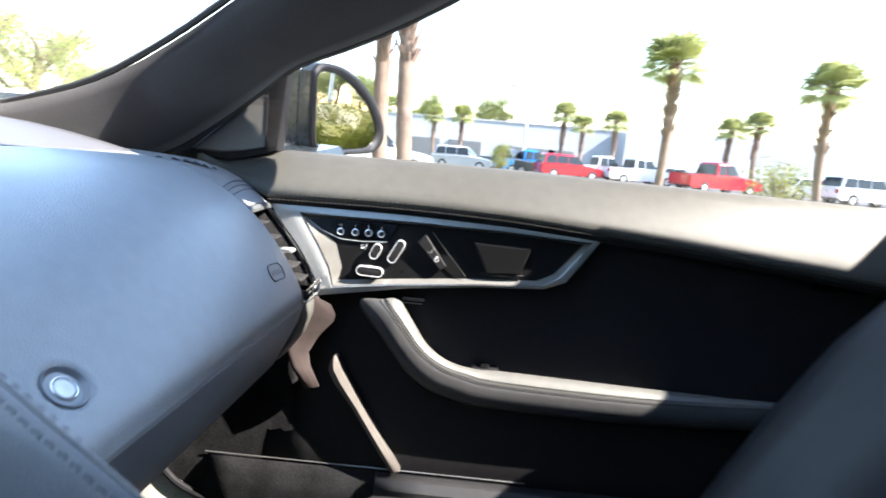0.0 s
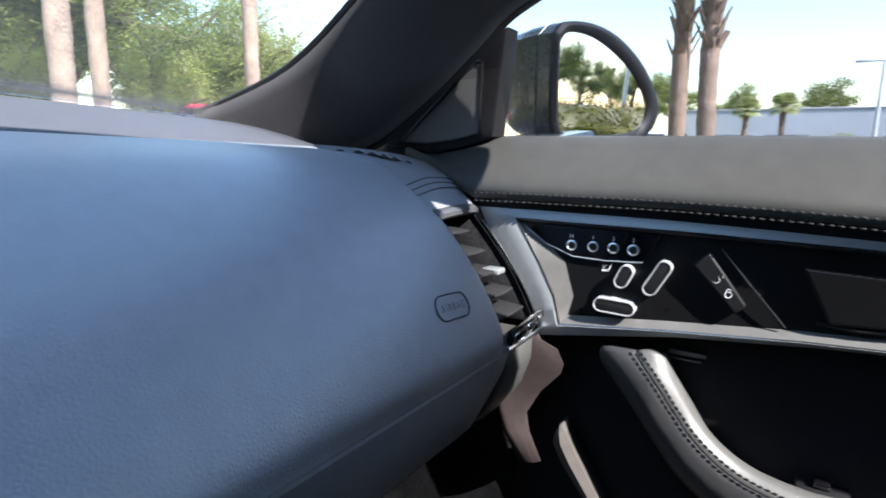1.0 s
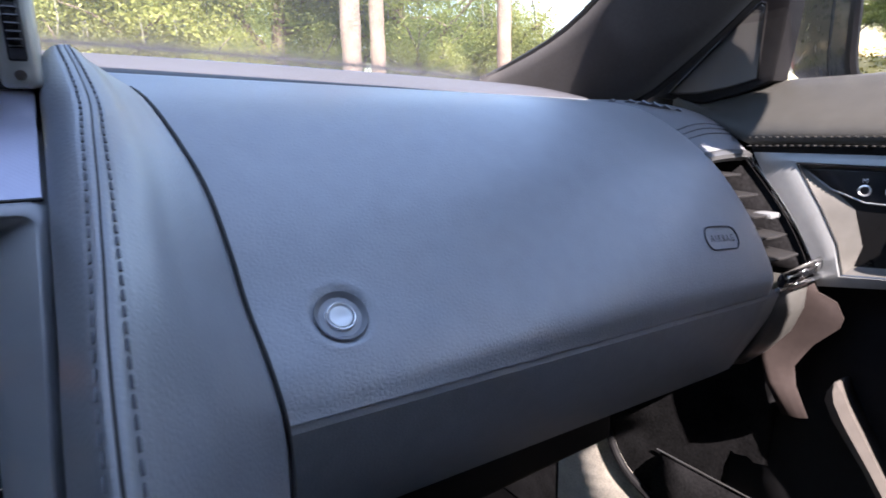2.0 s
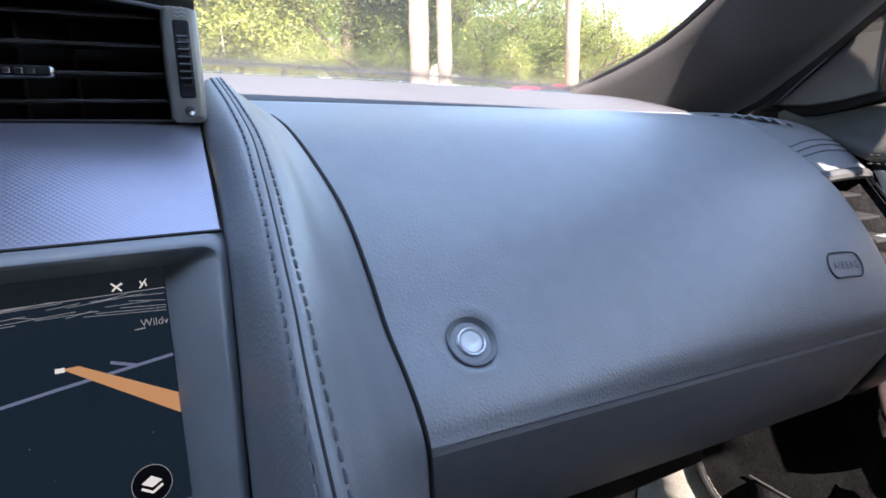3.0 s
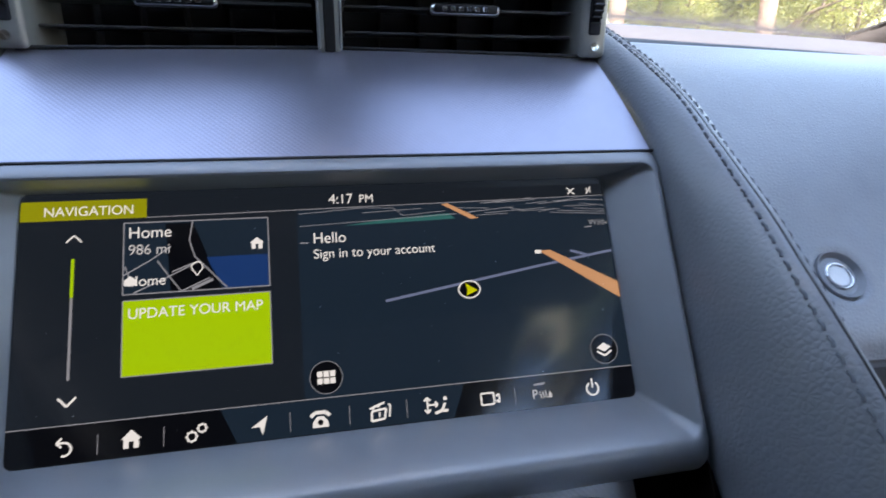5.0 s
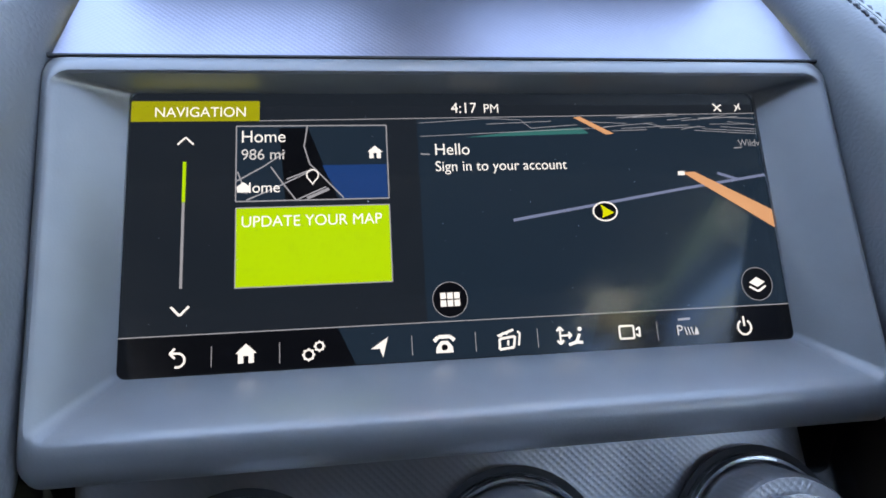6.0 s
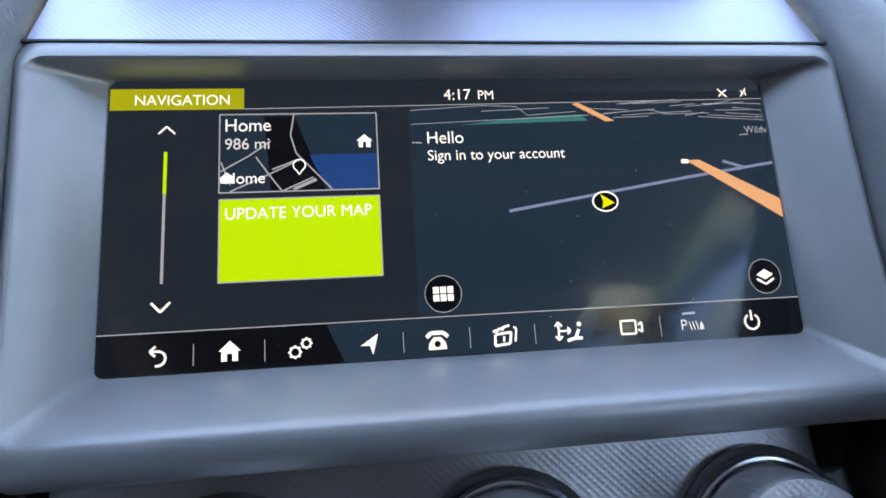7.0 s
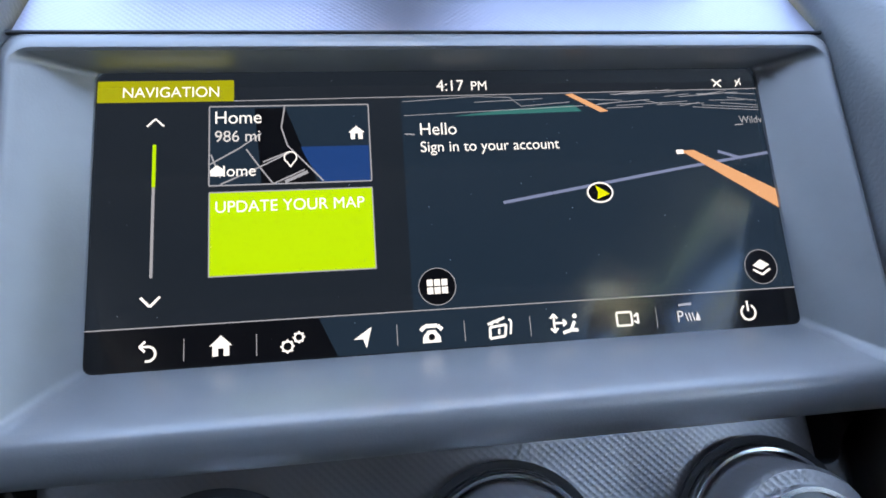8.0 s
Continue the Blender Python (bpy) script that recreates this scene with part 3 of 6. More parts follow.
def build_vents():
    ob = thing("centre_vents", "raised pair of centre air vents with black slats and chrome tabs", "air vent", (0, 0.12, 0.898))
    # housing: lid, base, side cheeks, divider
    def arch(y, z0, bow, hx=0.143):
        return [Vector((x, y, z0 + bow * (1 - (x / hx) ** 2))) for x in [-hx + 2 * hx * i / 16 for i in range(17)]]
    rows = [arch(0.24, 0.940, 0.006), arch(0.18, 0.951, 0.008), arch(0.125, 0.956, 0.009), arch(0.108, 0.955, 0.009), arch(0.104, 0.951, 0.009), arch(0.107, 0.947, 0.009), arch(0.12, 0.945, 0.009)]
    part("lid", loft(rows), HANDLE_SIDE, ob, "black leather-wrapped vent lid", thick=0.003)
    part("lid_trim", tube([p + Vector((0, -0.0012, -0.0040)) for p in arch(0.106, 0.951, 0.009, 0.131)], 0.0009, 6), SILVER, ob, "thin silver line under the lid")
    part("cavity", rbox((-0.132, 0.148, 0.897), (0.132, 0.153, 0.957), 0.001, 1), VENT_BLACK, ob)
    part("floor_plate", rbox((-0.135, 0.112, 0.893), (0.135, 0.185, 0.899), 0.001, 1), VENT_BLACK, ob)
    for s in (-1, 1):
        part("cheek", rbox((s * 0.1365 - 0.0075, 0.106, 0.898), (s * 0.1365 + 0.0075, 0.186, 0.950), 0.003, 3), CHEEK, ob, "dark satin metal vent cheek")
        part("wheel_slot", rbox((s * 0.1365 - 0.0034, 0.1052, 0.909), (s * 0.1365 + 0.0034, 0.108, 0.943), 0.0008, 1), VENT_BLACK, ob, "dark thumbwheel slot")
        for q in range(3):
            part("airflow_mark", tube([(s * 0.1365 + (j - 1.5) * 0.0016, 0.1056, 0.9445 + 0.0017 * q + 0.0004 * (-1) ** j) for j in range(4)], 0.0003, 4), WHITE_INK, ob, "white airflow mark")
        part("thumbwheel", lathe([(0.0, -0.003), (0.017, -0.003), (0.018, -0.002), (0.018, 0.002), (0.017, 0.003), (0.0, 0.003)], Matrix.Translation((s * 0.1365, 0.1195, 0.926)) @ Matrix.Rotation(radians(90), 4, "Y"), 36), BLACK, ob, "ribbed black thumbwheel")
        knurl = bmesh.new()
        for q in range(13):
            a = radians(118 + 10 * q)
            y, z = 0.1195 + 0.0181 * math.cos(a), 0.926 + 0.0181 * math.sin(a)
            tube([(s * 0.1365 - 0.0026, y, z), (s * 0.1365 + 0.0026, y, z)], 0.0006, 5, knurl)
        part("knurl", knurl, SATIN_BLACK, ob, "fine ribs of the thumbwheel")
        part("wheel_marker", lathe([(0.0, 0.0), (0.0022, 0.0), (0.0022, 0.0012), (0.0, 0.0014)], frame_at((s * 0.1365, 0.1055, 0.903), (0, -1, 0.2)), 16), CHROME, ob, "small round silver marker")
        for z in (0.9082, 0.9203, 0.9327, 0.945):
            part("slat", rbox((min(s * 0.008, s * 0.128), 0.1165, z - 0.0008), (max(s * 0.008, s * 0.128), 0.134, z + 0.0008), 0.0006, 1), VENT_SLAT, ob)
        for k in range(5):
            x = s * (0.028 + 0.021 * k)
            part("fin", rbox((x - 0.0006, 0.138, 0.899), (x + 0.0006, 0.148, 0.948), 0.0004, 1), VENT_BLACK, ob)
        tab = part("tab", rbox((s * 0.068 - 0.0185, 0.110, 0.9168), (s * 0.068 + 0.0185, 0.124, 0.9232), 0.003, 4), CHROME, ob, "chrome-edged oval direction tab")
        part("inset", rbox((s * 0.068 - 0.0165, 0.1092, 0.9180), (s * 0.068 + 0.0165, 0.111, 0.9222), 0.0009, 2), BLACK, tab, "black inset")
        for q in range(6):
            part("bar", rbox((s * 0.068 - 0.0125 + q * 0.0042, 0.1088, 0.9188), (s * 0.068 - 0.0098 + q * 0.0042, 0.1096, 0.9212), 0.0002, 1), CHROME, tab, "small chrome bar")
    part("divider", rbox((-0.0060, 0.107, 0.898), (0.0060, 0.152, 0.958), 0.003, 3), CHEEK, ob, "dark satin metal centre divider")
    part("divider_groove", rbox((-0.0026, 0.1062, 0.8985), (0.0026, 0.110, 0.955), 0.0006, 1), BLACK, ob, "black groove in the divider")
    for s in (-1, 1):
        part("divider_edge", tube([(s * 0.0050, 0.1066, 0.900), (s * 0.0056, 0.1066, 0.945)], 0.0007, 6), SILVER, ob, "thin silver divider edge")
    # sloping weave panel under the vents
    pan = thing("vent_plinth", "silver-blue woven-texture panel sloping between the vents and the touchscreen", "trim panel", (0, 0.08, 0.862))
    rows = []
    for k in range(11):
        f = k / 10
        y, z = 0.0455 + 0.067 * f, 0.8562 + 0.0418 * f
        hx = 0.1385 + 0.0015 * f
        rows.append([Vector((hx * (-1 + 2 * i / 20), y + 0.004 * math.sin(math.pi * f), z + 0.0045 * math.sin(math.pi * f) + 0.003 * f * (1 - (-1 + 2 * i / 20) ** 2))) for i in range(21)])
    part("panel", loft(rows), WEAVE, pan)
    part("shadow_gap", tube([(-0.139, 0.0446, 0.8562), (0.139, 0.0446, 0.8562)], 0.0008, 6), RUBBER, pan, "thin black gap above the bezel")
    part("upper_gap", tube([(-0.136, 0.1105, 0.8985), (0.0, 0.1105, 0.9005), (0.136, 0.1105, 0.8985)], 0.0010, 6), RUBBER, pan, "thin black gap under the vents")
    # heater panel with knobs
    con = thing("climate_panel", "dark woven-texture climate control panel with three rotary dials", "control panel", (0, -0.05, 0.60))
    n = Vector((0, -0.87, 0.49)).normalized()
    dials = (-0.075, 0.003, 0.081)
    rows = []
    for k in range(41):
        f = k / 40
        row = []
        for i in range(97):
            x = -0.131 + 0.243 * i / 96
            p = Vector((x, -0.022 - 0.085 * f, 0.744 - 0.15 * f))
            r2 = min((x - d) ** 2 + (0.1724 * f - 0.0345) ** 2 for d in dials)
            fall = max(0.0, abs(x + 0.0095) - 0.105) ** 2
            row.append(p + n * (0.0030 * math.exp(-r2 / 0.0009) - 0.002) - n * fall * 25)
        rows.append(row)
    part("panel", loft(rows), WEAVE_DARK, con, "satin metal panel with a fine diamond weave", "all", 0.004)
    part("surround", loft([[Vector((x, -0.018 - 0.09 * f, 0.7435 - 0.15 * f)) for x in (-0.1385, -0.131, 0.0, 0.112, 0.1385)] for f in (0, 0.5, 1.0)]), GLOSS, con, "gloss black surround", thick=0.004)
    up = Vector((0, 0.49, 0.87))
    for x in dials:
        c = Vector((x, -0.022, 0.742)) - up * 0.0345 + n * 0.0022
        f = frame_at(c, n)
        kn = part("dial", lathe([(0.0, 0.0), (0.0232, 0.0), (0.0230, 0.016), (0.0220, 0.018), (0.0, 0.0185)], f, 48), WEAVE_DARK, con, "dark woven-texture rotary dial")
        part("recess", lathe([(0.0262, -0.002), (0.0280, -0.001), (0.0286, 0.0010), (0.0278, 0.0009), (0.0262, 0.0004)], f, 64), RUBBER, kn, "black recessed surround")
        part("ring", lathe([(0.0240, 0.0), (0.0261, 0.0), (0.0263, 0.0028), (0.0255, 0.0040), (0.0246, 0.0040), (0.0240, 0.0028)], f, 64), CHROME, kn, "thin chrome dial ring")
        part("cap_ring", lathe([(0.0164, 0.018), (0.0182, 0.018), (0.0180, 0.0205), (0.0168, 0.0205)], f, 48), CHROME, kn, "chrome cap edge")
        part("cap", lathe([(0.0, 0.018), (0.0164, 0.018), (0.0164, 0.0198), (0.0, 0.0202)], f, 40), SILVER, kn, "satin silver dial cap")
    return ob


build_vents()


def build_rear_view_mirror():
    ob = thing("rear_view_mirror", "black rear-view mirror hanging from the windscreen", "rear-view mirror", (0.0, 0.06, 1.06))
    back = []
    for k in range(40):
        a = 2 * math.pi * k / 40
        c, q = math.cos(a), math.sin(a)
        back.append((0.098 * math.copysign(abs(c) ** 0.55, c), 0.031 * math.copysign(abs(q) ** 0.7, q)))
    f = frame_at((0.0, 0.045, 1.085), (-0.12, -1, -0.14))

    def ring(k, h):
        return [f @ Vector((u * k, v * k, h)) for u, v in back]
    part("housing", loft([ring(0.93, 0.004), ring(0.98, 0.005), ring(1.0, 0.0), ring(0.99, -0.012), ring(0.86, -0.026), ring(0.5, -0.034), ring(0.05, -0.036)], True), BLACK, ob)
    bm = bmesh.new()
    bm.faces.new([bm.verts.new(p) for p in ring(0.935, 0.0042)])
    part("mirror_glass", bm, MIRROR, ob, "silvered mirror glass", False)
    part("stalk", tube([(0.0, 0.075, 1.09), (0.0, 0.105, 1.105), (0.0, 0.125, 1.118)], 0.012, 12), BLACK, ob)
    part("sensor_pod", loft([[Vector((x * w, y, z)) for x in (-1, -0.7, 0, 0.7, 1)] for w, y, z in ((0.030, 0.20, 1.085), (0.038, 0.16, 1.092), (0.042, 0.10, 1.112), (0.036, 0.02, 1.148))]), BLACK, ob, "black plastic sensor cover", True, 0.02)
    return ob


build_rear_view_mirror()


def build_glove_button():
    c, n = button_seat()
    ob = thing("glovebox_button", "round pale silver push button in a dished ring on the dashboard", "push button", c)
    f = frame_at(c, n)
    part("dish", lathe([(0.0074, -0.0034), (0.0092, -0.0026), (0.0108, -0.0014), (0.0120, 0.0002), (0.0126, 0.0006), (0.0130, 0.0001), (0.0130, -0.006), (0.0074, -0.006)], f, 64), DISH, ob, "dark satin dished ring")
    part("collar", lathe([(0.0061, -0.0014), (0.0064, -0.0005), (0.0070, -0.0003), (0.0076, -0.0009), (0.0078, -0.005), (0.0061, -0.005)], f, 56), BRIGHT, ob, "chrome collar")
    part("groove", lathe([(0.0054, -0.0026), (0.0062, -0.0026), (0.0062, -0.005), (0.0054, -0.005)], f, 48), RUBBER, ob, "dark groove round the cap")
    part("cap", lathe([(0.0, -0.0018), (0.0030, -0.0016), (0.0048, -0.0011), (0.0054, -0.0012), (0.0056, -0.005), (0.0, -0.005)], f, 48), BUTTON, ob, "pale satin silver cap")
    return ob


build_glove_button()


# ---- passenger door ----
def door_front_x(y):
    return 0.702 + (0.09 - y) * 0.03


def build_door():
    ob = thing("passenger_door", "black leather passenger door trim with a grey padded waist and silver switch panel frame", "car door", (0.74, -0.35, 0.30))
    ys = [0.21, 0.15, 0.09, 0.03, -0.08, -0.15, -0.23, -0.30, -0.45, -0.65, -1.0]
    seam_z = {0.21: 0.893, 0.15: 0.873, 0.09: 0.857, 0.03: 0.858, -0.08: 0.8587, -0.15: 0.8575, -0.23: 0.8545, -0.30: 0.8495, -0.45: 0.8365, -0.65: 0.815, -1.0: 0.776}
    pad, seam_a = [], []
    for y in ys:
        zs = seam_z[y]
        zt = 0.917 - (0.0 if y < 0.1 else (y - 0.1) * 0.16) - max(0, -0.2 - y) * 0.02
        xs = 0.693 + (0.09 - min(y, 0.09)) * 0.022 + max(0, y - 0.09) * 0.45
        xt = 0.785
        pad.append(spline([(xt + 0.008, y, zt - 0.01), (xt, y, zt), (xt * 0.65 + xs * 0.35, y, zt - 0.003), (xt * 0.28 + xs * 0.72, y, zt * 0.55 + zs * 0.45 + 0.002), (xs + 0.001, y, zs + 0.014), (xs, y, zs), (xs + 0.014, y, zs - 0.003)], 16))
        seam_a.append(Vector((xs, y, zs)))
    part("waist_pad", loft(pad), PAD, ob, "grey grained leather padded waist", "all", 0.004)
    back = []
    for y in ys[2:]:
        zs = seam_z[y]
        x = 0.696 + (0.09 - y) * 0.022
        back.append([Vector((x + 0.006, y, zs + 0.001)), Vector((x + 0.0045, y, zs - 0.003)), Vector((x + 0.0055, y, zs - 0.009)), Vector((x + 0.0085, y, zs - 0.0125)), Vector((x + 0.030, y, zs - 0.014)), Vector((0.739, y, 0.79)), Vector((0.739, y, 0.70)), Vector((0.734, y, 0.64)), Vector((0.720, y, 0.50)), Vector((0.717, y, 0.40))])
    part("panel", loft(back), DOOR_BLACK, ob, "black leather lower door panel", thick=0.003)
    line = spline([p + Vector((-0.0008, 0, 0.004)) for p in seam_a[2:]], 60)
    stitches(line, (-1, 0, 0.5), THREAD_LIGHT, ob, 0.0062, 0.0008, 0.0003)
    stitches([p + Vector((-0.0005, 0, -0.0075)) + Vector((0.002, 0, 0)) for p in line], (-1, 0, 0.2), THREAD_LIGHT, ob, 0.0062, 0.0007, 0.0003)
    # silver frame
    O = [(0.089, 0.8475), (0.0, 0.8475), (-0.1, 0.8470), (-0.233, 0.8440), (-0.355, 0.8370), (-0.313, 0.774), (-0.284, 0.762), (-0.2, 0.757), (-0.1, 0.747), (0.02, 0.727), (0.036, 0.768), (0.066, 0.808)]
    I = [(0.048, 0.8385), (0.0, 0.838), (-0.094, 0.8382), (-0.225, 0.8360), (-0.340, 0.8300), (-0.303, 0.780), (-0.278, 0.766), (-0.19, 0.7615), (-0.09, 0.7525), (0.0005, 0.742), (0.0075, 0.768), (0.024, 0.800)]

    # how far the face leans up (the top bar) or down (the lower bar) at each corner
    LEAN = (0.6, 0.8, 1.0, 1.0, 0.6, 1.2, 1.6, 1.6, 1.6, 1.4, 0.0, 0.2)

    def ring(src, dx, lean=0.0):
        out = []
        for a, b, la, lb in zip(src, src[1:] + src[:1], LEAN, LEAN[1:] + LEAN[:1]):
            for j in range(4):
                y, z = a[0] + (b[0] - a[0]) * j / 4, a[1] + (b[1] - a[1]) * j / 4
                out.append(Vector((door_front_x(y) + dx + lean * (la + (lb - la) * j / 4), y, z)))
        return out
    inl = [(0.038, 0.833), (0.0, 0.8338), (-0.094, 0.8342), (-0.222, 0.8320), (-0.331, 0.8265), (-0.297, 0.783), (-0.274, 0.7715), (-0.19, 0.7675), (-0.09, 0.7585), (-0.004, 0.7495), (-0.0085, 0.768), (0.001, 0.800)]
    part("switch_frame", loft([ring(O, 0.02), ring(O, 0.002, 0.0015), ring(O, -0.0005, 0.0015), ring([mix((*a, 0), (*b, 0), 0.5)[:2] for a, b in zip(O, I)], -0.0022, 0.0002), ring([mix((*a, 0), (*b, 0), 0.9)[:2] for a, b in zip(O, I)], -0.0020, -0.0012), ring(I, 0.0, -0.0010)], True), SILVER, ob, "satin silver frame sweeping round the switches")
    part("switch_frame_edge", tube(ring(I, -0.0012, -0.0010) + ring(I, -0.0012, -0.0010)[:1], 0.0008, 6), RING, ob, "thin bright inner edge of the frame")
    part("switch_tray", loft([ring(I, 0.0), ring(inl, 0.007), ring([(y, z) for y, z in inl], 0.0072)], True), TRAY, ob, "dark sloping tray edge")
    bm = bmesh.new()
    bm.faces.new([bm.verts.new(p) for p in ring(inl, 0.007)])
    part("inlay", bm, INLAY, ob, "dark grey switch inlay")
    # grab handle and armrest
    crease = spline([(0.705, -0.070, 0.7275), (0.692, -0.083, 0.711), (0.683, -0.105, 0.677), (0.678, -0.137, 0.649), (0.676, -0.170, 0.634), (0.675, -0.235, 0.619), (0.675, -0.41, 0.618), (0.676, -0.615, 0.634), (0.68, -0.78, 0.65)], 64)
    edge = spline([(0.712, -0.093, 0.7262), (0.711, -0.110, 0.702), (0.709, -0.134, 0.670), (0.708, -0.165, 0.650), (0.708, -0.205, 0.642), (0.708, -0.25, 0.642), (0.708, -0.465, 0.637), (0.708, -0.63, 0.637), (0.71, -0.78, 0.652)], 64)
    crease = [mix(p, q, 0.42 * min(1.0, i / 14)) for i, (p, q) in enumerate(zip(crease, edge))]
    top, side = [], []
    for i, (p, q) in enumerate(zip(crease, edge)):
        top.append(spline([q + Vector((0.022, -0.004, -0.016)), q + Vector((0.005, -0.001, -0.003)), q, mix(p, q, 0.5) + Vector((-0.001, -0.001, 0.0035)), p], 11))
        f = max(0.0, 1 - i / 10)
        f = f * f * (3 - 2 * f)
        plain = [(0, 0, 0), (-0.003, 0.006, -0.006), (-0.002, 0.012, -0.022), (0.014, 0.016, -0.040), (0.05, 0.010, -0.048)]
        front = [(0, 0, 0), (-0.0005, 0.015, 0.0), (0.003, 0.0315, -0.003), (0.010, 0.032, -0.018), (0.034, 0.020, -0.046)]
        side.append(spline([p + mix(a, b, f) for a, b in zip(plain, front)], 15))
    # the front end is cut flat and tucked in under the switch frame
    part("pull_handle", loft([[p + Vector((0.022, 0.002, -0.004)) for p in top[0]], [p + Vector((0.004, 0.001, 0.0015)) for p in top[0]]] + top), HANDLE_LIT, ob, "leather top of the pull handle flowing into the armrest, in the sunlit tone", "all", 0.004)
    part("handle_side", loft([[p + Vector((0.022, 0.0, -0.004)) for p in side[0]], [p + Vector((0.004, 0.0, 0.0015)) for p in side[0]]] + side), HANDLE_SIDE, ob, "leather side and front end of the handle, in the shaded tone", "all", 0.004)
    part("handle_seam", tube([r[0] + Vector((-0.0003, 0, 0.0002)) for r in side], 0.0007, 6), RUBBER, ob)
    stitches([mix(r[10], r[9], 0.85) + Vector((-0.0006, 0, 0.0008)) for r in top], (-0.5, 0, 0.8), THREAD_LIGHT, ob, 0.0052, 0.0007)
    stitches([r[1] + Vector((-0.0008, 0.0, 0.0006)) for r in side], (-0.9, 0.2, 0.2), THREAD_LIGHT, ob, 0.0052, 0.0007)
    return ob


build_door()


DULL_EDGE = material("dull_edge", (0.12, 0.125, 0.13), 0.4, 0.5, 0.05, 20)


def build_mirror():
    c = Vector((0.985, 0.06, 0.995))
    eye = Vector((0.221, -0.168, 0.903))
    into = (c - eye).normalized()
    out = Vector((0.33, -1.0, 0.055)).normalized()
    n = (out - into).normalized()
    ob = thing("door_mirror", "dark painted oval door mirror with a black rim", "wing mirror", (0.92, 0.12, 0.92))
    f = frame_at(c, n)
    # outlines of glass and rim: straight inner side, sweeping outer side
    inner = spline([(-0.079, 0.040, 0), (-0.066, 0.054, 0), (-0.027, 0.0545, 0), (0.017, 0.040, 0), (0.060, 0.0145, 0), (0.0905, -0.018, 0), (0.0955, -0.041, 0), (0.079, -0.061, 0), (0.0365, -0.0695, 0), (-0.026, -0.072, 0), (-0.059, -0.069, 0), (-0.071, -0.055, 0), (-0.0765, -0.005, 0), (-0.079, 0.040, 0)], 66)[:-1]
    outer = spline([(-0.089, 0.052, 0), (-0.070, 0.067, 0), (-0.022, 0.0695, 0), (0.028, 0.057, 0), (0.079, 0.0265, 0), (0.115, -0.0145, 0), (0.1205, -0.042, 0), (0.099, -0.0695, 0), (0.044, -0.078, 0), (-0.025, -0.0795, 0), (-0.066, -0.0765, 0), (-0.082, -0.060, 0), (-0.087, -0.005, 0), (-0.089, 0.052, 0)], 66)[:-1]

    def ring(base, k, z, blend=0.0):
        return [f @ Vector((mix(p, q, blend).x * k, mix(p, q, blend).y * k, z)) for p, q in zip(base, outer)]
    bm = bmesh.new()
    bm.faces.new([bm.verts.new(p) for p in ring(inner, 1, 0)])
    part("mirror_glass", bm, MIRROR, ob, "silvered mirror glass", False)
    part("rim", loft([ring(inner, 0.99, -0.004), ring(inner, 1, 0.002), ring(inner, 1, 0.006, 0.25), ring(inner, 1, 0.007, 0.6), ring(inner, 1, 0.003, 0.95), ring(outer, 1, -0.004)], True), BLACK, ob, "black rounded rim")
    part("housing", loft([ring(outer, 0.995, -0.003), ring(outer, 1.0, -0.027), ring(outer, 0.985, -0.0275), ring(outer, 0.985, -0.0295), ring(outer, 1.0, -0.030), ring(outer, 0.99, -0.060), ring(outer, 0.95, -0.090), ring(outer, 0.84, -0.115), ring(outer, 0.55, -0.135), ring(outer, 0.25, -0.145), ring(outer, 0.02, -0.147)], True), CAR_PAINT, ob, "dark glossy painted housing with a seam")
    part("seam_line", tube(ring(outer, 1.002, -0.0265) + ring(outer, 1.002, -0.0265)[:1], 0.0007, 5), DULL_EDGE, ob, "thin pale seam highlight")
    part("stalk", loft([[Vector((0.80 + 0.16 * f2, 0.13 + dy - 0.03 * f2, 0.893 + dz * 0.8 + 0.02 * f2)) for dy, dz in ((-0.05, 0), (-0.04, 0.02), (0.03, 0.02), (0.05, 0.0), (0.03, -0.02), (-0.04, -0.02))] for f2 in (0, 0.3, 0.6, 1.0)], True, True), CAR_PAINT, ob, "dark mirror foot")
    return ob


build_mirror()


def build_seat():
    ob = thing("passenger_seat", "dark leather passenger sports seat with raised side bolsters", "car seat", (0.38, -0.5, 0.24))
    rows = []
    for k in range(13):
        f = k / 12
        z = 0.50 + 0.50 * f
        y0 = -0.50 - 0.28 * f - 0.06 * f * f
        half = 0.245 + 0.02 * math.sin(math.pi * f) - 0.09 * max(0, f - 0.75) / 0.25
        row = []
        for i in range(25):
            u = -1 + 2 * i / 24
            bol = 0.085 * max(0, abs(u) - 0.5) / 0.5 * (1 - 0.6 * max(0, f - 0.5) / 0.5)
            edge = -0.10 * max(0, abs(u) - 0.9) / 0.1
            row.append(Vector((0.40 + half * u, y0 - 0.03 + bol * 1.0 + edge, z)))
        rows.append(row)
    part("backrest", loft(rows), LEATHER_DARK, ob, "black leather backrest", "all", 0.08)
    rows = []
    for k in range(9):
        f = k / 8
        y = -0.48 + 0.45 * f
        row = []
        for i in range(21):
            u = -1 + 2 * i / 20
            row.append(Vector((0.38 + 0.25 * u, y, 0.43 + 0.05 * f + 0.05 * max(0, abs(u) - 0.55) / 0.45 - 0.09 * max(0, abs(u) - 0.92) / 0.08 - 0.05 * max(0, f - 0.85) / 0.15)))
        rows.append(row)
    part("cushion", loft(rows), LEATHER_DARK, ob, "dark leather seat cushion", "all", 0.10)
    return ob


build_seat()


